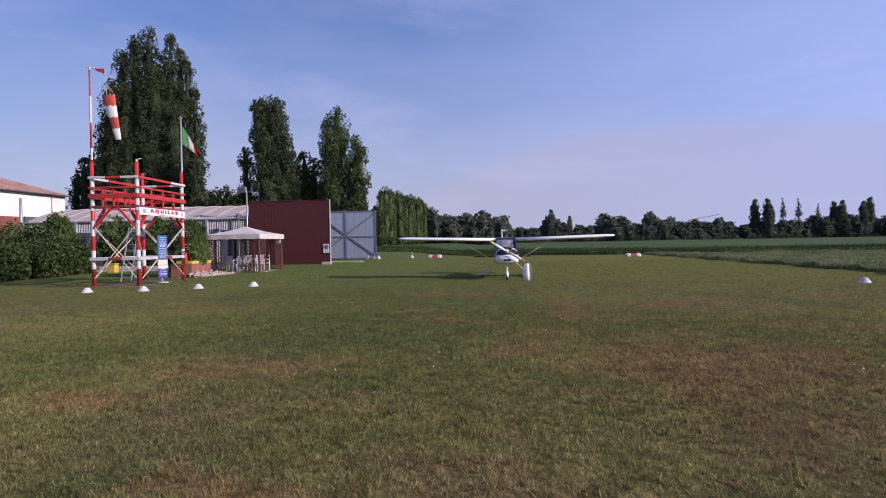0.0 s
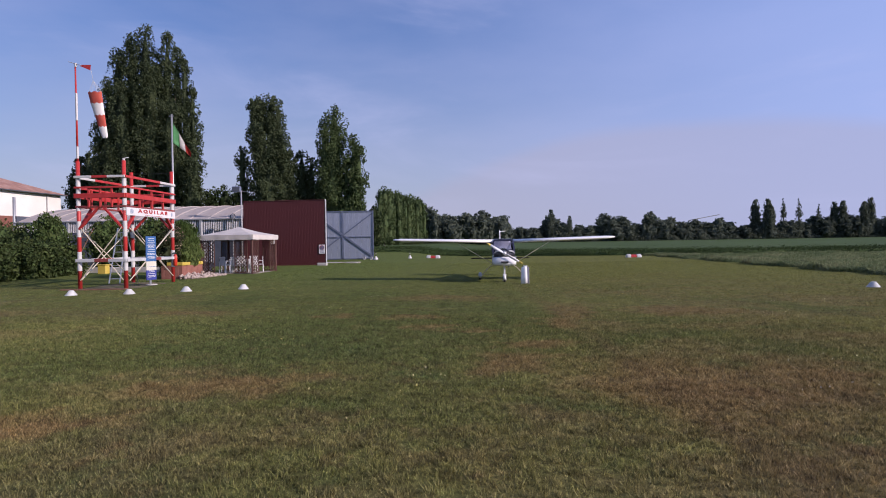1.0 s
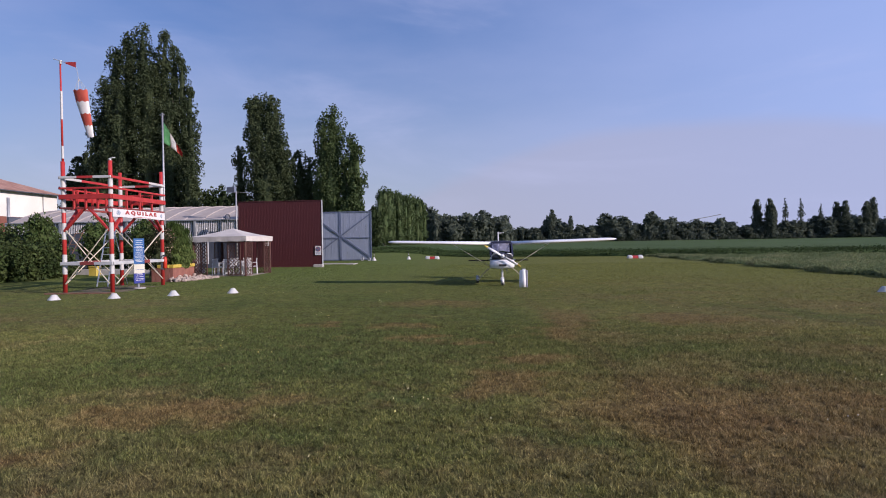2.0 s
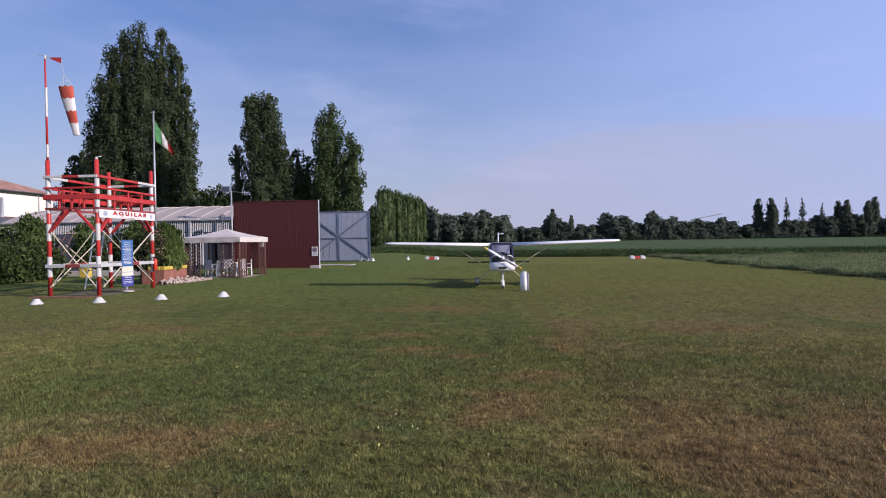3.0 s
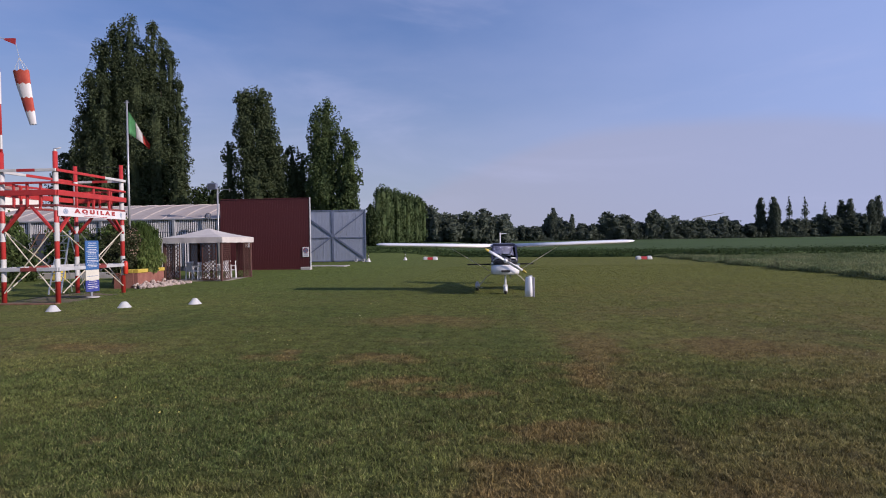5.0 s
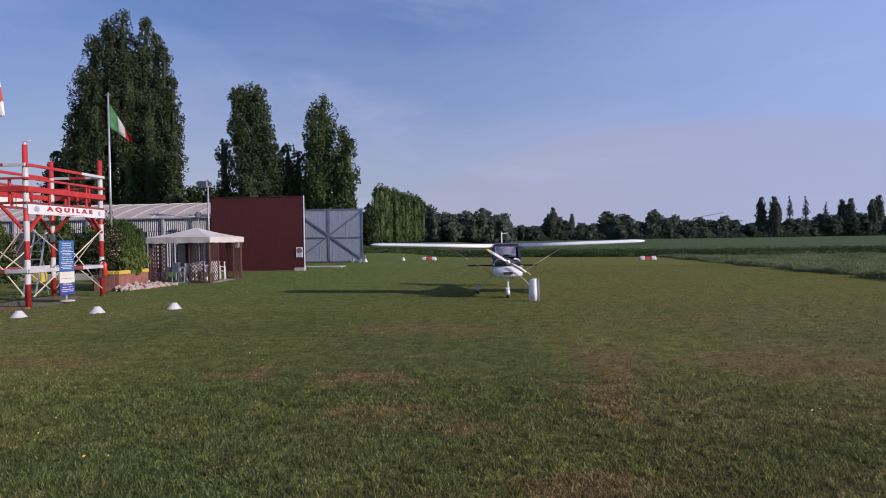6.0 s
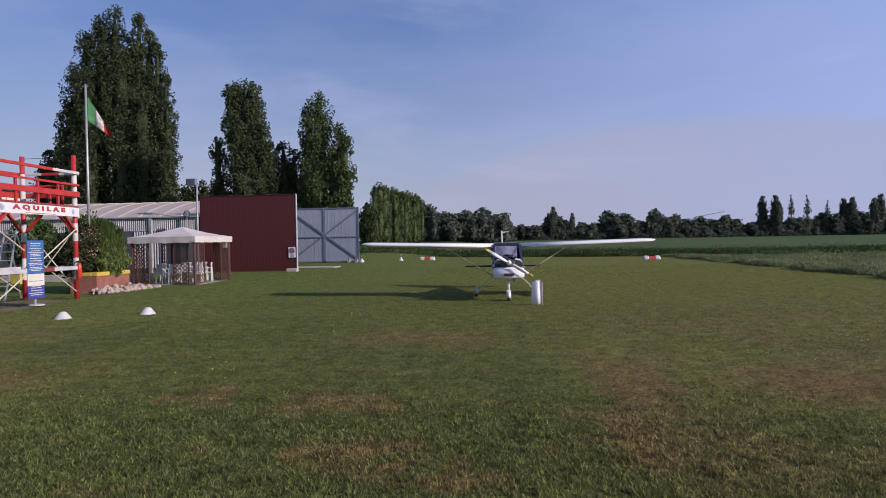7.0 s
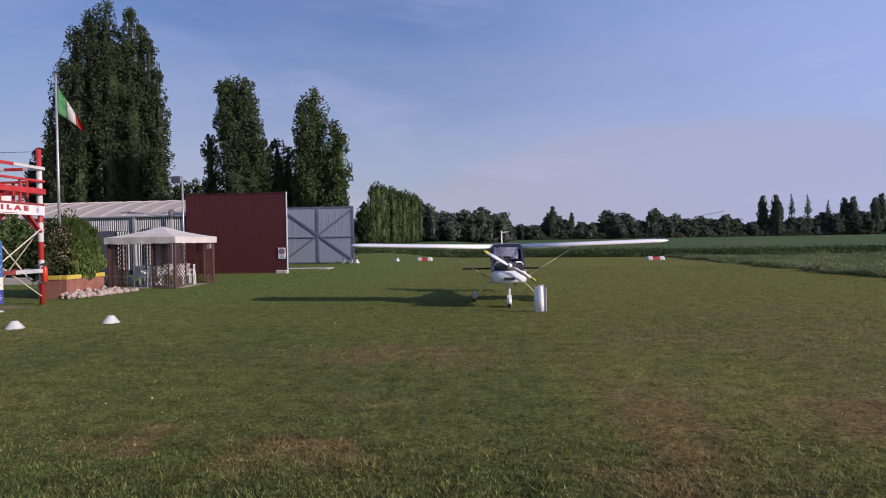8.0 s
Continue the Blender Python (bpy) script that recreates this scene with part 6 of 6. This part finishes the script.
part("rudder", loft(bmesh.new(), [[(-0.02, 3.97, 1.15), (0.02, 3.97, 1.15), (0.06, 4.42, 1.15), (0.04, 4.42, 1.15)], [(-0.018, 4.01, 2.4), (0.018, 4.01, 2.4), (0.05, 4.36, 2.36), (0.035, 4.36, 2.36)]]), AIR_WHITE, plane)

part("tail_aerial", rod(bmesh.new(), (0.02, 4.1, 2.36), (0.3, 4.1, 2.38), 0.02, 0.014, 6), AIR_WHITE, plane)

cowl = part("lower_cowling", loft(bmesh.new(), [section(-1.16, 0.53, 0.76, 1.16, 16, 5), section(-1.5, 0.53, 0.77, 1.18, 16, 5), section(-1.76, 0.48, 0.79, 1.17, 16, 4), section(-1.88, 0.36, 0.83, 1.12, 16, 4)]), AIR_WHITE, plane, "white lower engine cowling", True)
part("air_inlet", boxed(-0.16, -1.93, 0.9, 0.16, -1.86, 0.98, 0.015), BLACK, cowl)
part("seam", boxed(-0.54, -1.62, 1.15, 0.54, -1.2, 1.185, 0.005), surf("seam_grey_green", (0.12, 0.17, 0.17), (0.18, 0.23, 0.23), 4, 0.5, 0.0), cowl)
part("engine_block", boxed(-0.2, -1.75, 1.12, 0.2, -1.2, 1.4, 0.04), ENGINE, plane, "dark exposed engine block")
for s in (-1, 1):
    for y in (-1.62, -1.36):
        bm = bmesh.new()
        for i in range(5):
            bmesh.ops.create_cone(bm, cap_ends=True, segments=12, radius1=0.095, radius2=0.095, depth=0.022, matrix=pose(s * (0.23 + 0.04 * i), y, 1.25, 0, 90))
        rod(bm, (s * 0.18, y, 1.25), (s * 0.44, y, 1.25), 0.07, 0.07, 10)
        part("cylinder", bm, ENGINE, plane)
    duct = bmesh.new()
    pts = [(s * 0.2, -1.7, 1.42), (s * 0.36, -1.6, 1.4), (s * 0.43, -1.45, 1.32), (s * 0.42, -1.3, 1.2)]
    for p, q in zip(pts, pts[1:]):
        rod(duct, p, q, 0.03, 0.03, 8)
    part("duct", duct, GREY_PAINT if s > 0 else AIR_WHITE, plane)
part("gearbox", rod(bmesh.new(), (0, -1.9, 1.32), (0, -1.6, 1.32), 0.1, 0.14, 14), ENGINE, plane)
hub = part("spinner", lathe(bmesh.new(), [(0.085, 0), (0.082, 0.04), (0.062, 0.1), (0.032, 0.14), (0.01, 0.155)], 16), AIR_WHITE, plane, "white spinner", True)
hub.matrix_basis = pose(0, -1.88, 1.32, 90)
for s in (0, 180):
    rings = []
    for u, w, tw in ((0.07, 0.05, 55), (0.2, 0.065, 42), (0.45, 0.062, 28), (0.7, 0.05, 20)):
        c, sn = math.cos(radians(tw)), math.sin(radians(tw))
        rings.append([(u, a * w * c - b * 0.014 * sn, a * w * sn + b * 0.014 * c) for a, b in ((-1, 0), (-0.4, 0.9), (0.4, 0.9), (1, 0), (0.4, -0.5), (-0.4, -0.5))])
    tips = [rings[-1]]
    for u, w, tw in ((0.8, 0.044, 18), (0.87, 0.026, 17)):
        c, sn = math.cos(radians(tw)), math.sin(radians(tw))
        tips.append([(u, a * w * c - b * 0.014 * sn, a * w * sn + b * 0.014 * c) for a, b in ((-1, 0), (-0.4, 0.9), (0.4, 0.9), (1, 0), (0.4, -0.5), (-0.4, -0.5))])
    blade = part("propeller_blade", loft(bmesh.new(), rings), AIR_WHITE, plane, "white propeller blade", True)
    tip = part("blade_tip", loft(bmesh.new(), tips), PROP_TIP, blade, "yellow blade tip", True)
    blade.matrix_basis = Matrix.Translation((0, -1.97, 1.32)) @ Matrix.Rotation(radians(31 + s + 180), 4, "Y") @ Matrix.Rotation(radians(90), 4, "X")
leg = rod(bmesh.new(), (0, -1.4, 0.85), (0, -1.5, 0.36), 0.045, 0.04, 10)
part("nose_leg", leg, AIR_WHITE, plane, "white nose gear leg", True)
bm = bmesh.new()
bmesh.ops.create_cone(bm, cap_ends=True, segments=18, radius1=0.16, radius2=0.16, depth=0.09, matrix=pose(0, -1.52, 0.16, 0, 90))
part("nose_wheel", bm, TYRE, plane, "", True)
for s in (-0.06, 0.06):
    part("fork", beam(bmesh.new(), (s, -1.5, 0.42), (s, -1.52, 0.14), 0.025, 0.06), AIR_WHITE, plane)
part("fork_crown", boxed(-0.07, -1.54, 0.36, 0.07, -1.44, 0.42, 0.01), AIR_WHITE, plane)
part("exhaust", rod(bmesh.new(), (0.16, -1.6, 0.86), (0.18, -1.66, 0.68), 0.022, 0.022, 8), ENGINE, plane)

# upper cowling taken off and stood on end beside the aircraft
loose = thing("engine_cowling", "white removed engine cowling standing upright on the grass", "cowling", 1.5, 25.15, 0, -20)
loose.scale = (0.9, 0.9, 0.9)
rings = []
for z, w, d in ((0.0, 0.145, 0.16), (0.3, 0.14, 0.15), (0.6, 0.125, 0.14), (0.72, 0.115, 0.12), (0.77, 0.1, 0.1)):
    outer = [(w * math.copysign(abs(math.cos(a)) ** 0.55, math.cos(a)), -d * max(0.0, math.sin(a)) ** 0.55 + 0.05 * (a < 0.02), z + 0.03 * math.cos(a)) for a in np.linspace(0, math.pi, 15)]
    inner = [(x * 0.9, y * 0.88 + 0.004, zz) for x, y, zz in reversed(outer)]
    rings.append(outer + inner)
part("shell", loft(bmesh.new(), rings), AIR_WHITE, loose, "", True)
part("lip", boxed(-0.02, -0.09, 0.77, 0.15, -0.02, 0.795, 0.004), AIR_WHITE, loose)
part("vent_slot", boxed(-0.05, -0.105, 0.745, 0.03, -0.1, 0.768), BLACK, loose)
# purplish grey strip added to paint the shadow inside the shell
part("shaded_side", boxed(0.135, 0.0, 0.0, 0.21, 0.03, 0.73, 0.006), surf("inner_shade_grey", (0.3, 0.29, 0.36), (0.36, 0.35, 0.42), 3.0, 0.6, 0.05), loose, "grey strip for the shaded inside")
spat = loft(bmesh.new(), [section(-1.72, 0.025, 0.2, 0.28, 10, 2), section(-1.66, 0.06, 0.17, 0.36, 10, 2), section(-1.45, 0.065, 0.16, 0.4, 10, 2), section(-1.15, 0.02, 0.16, 0.24, 10, 2)])
part("nose_fairing", spat, AIR_WHITE, plane, "", True)
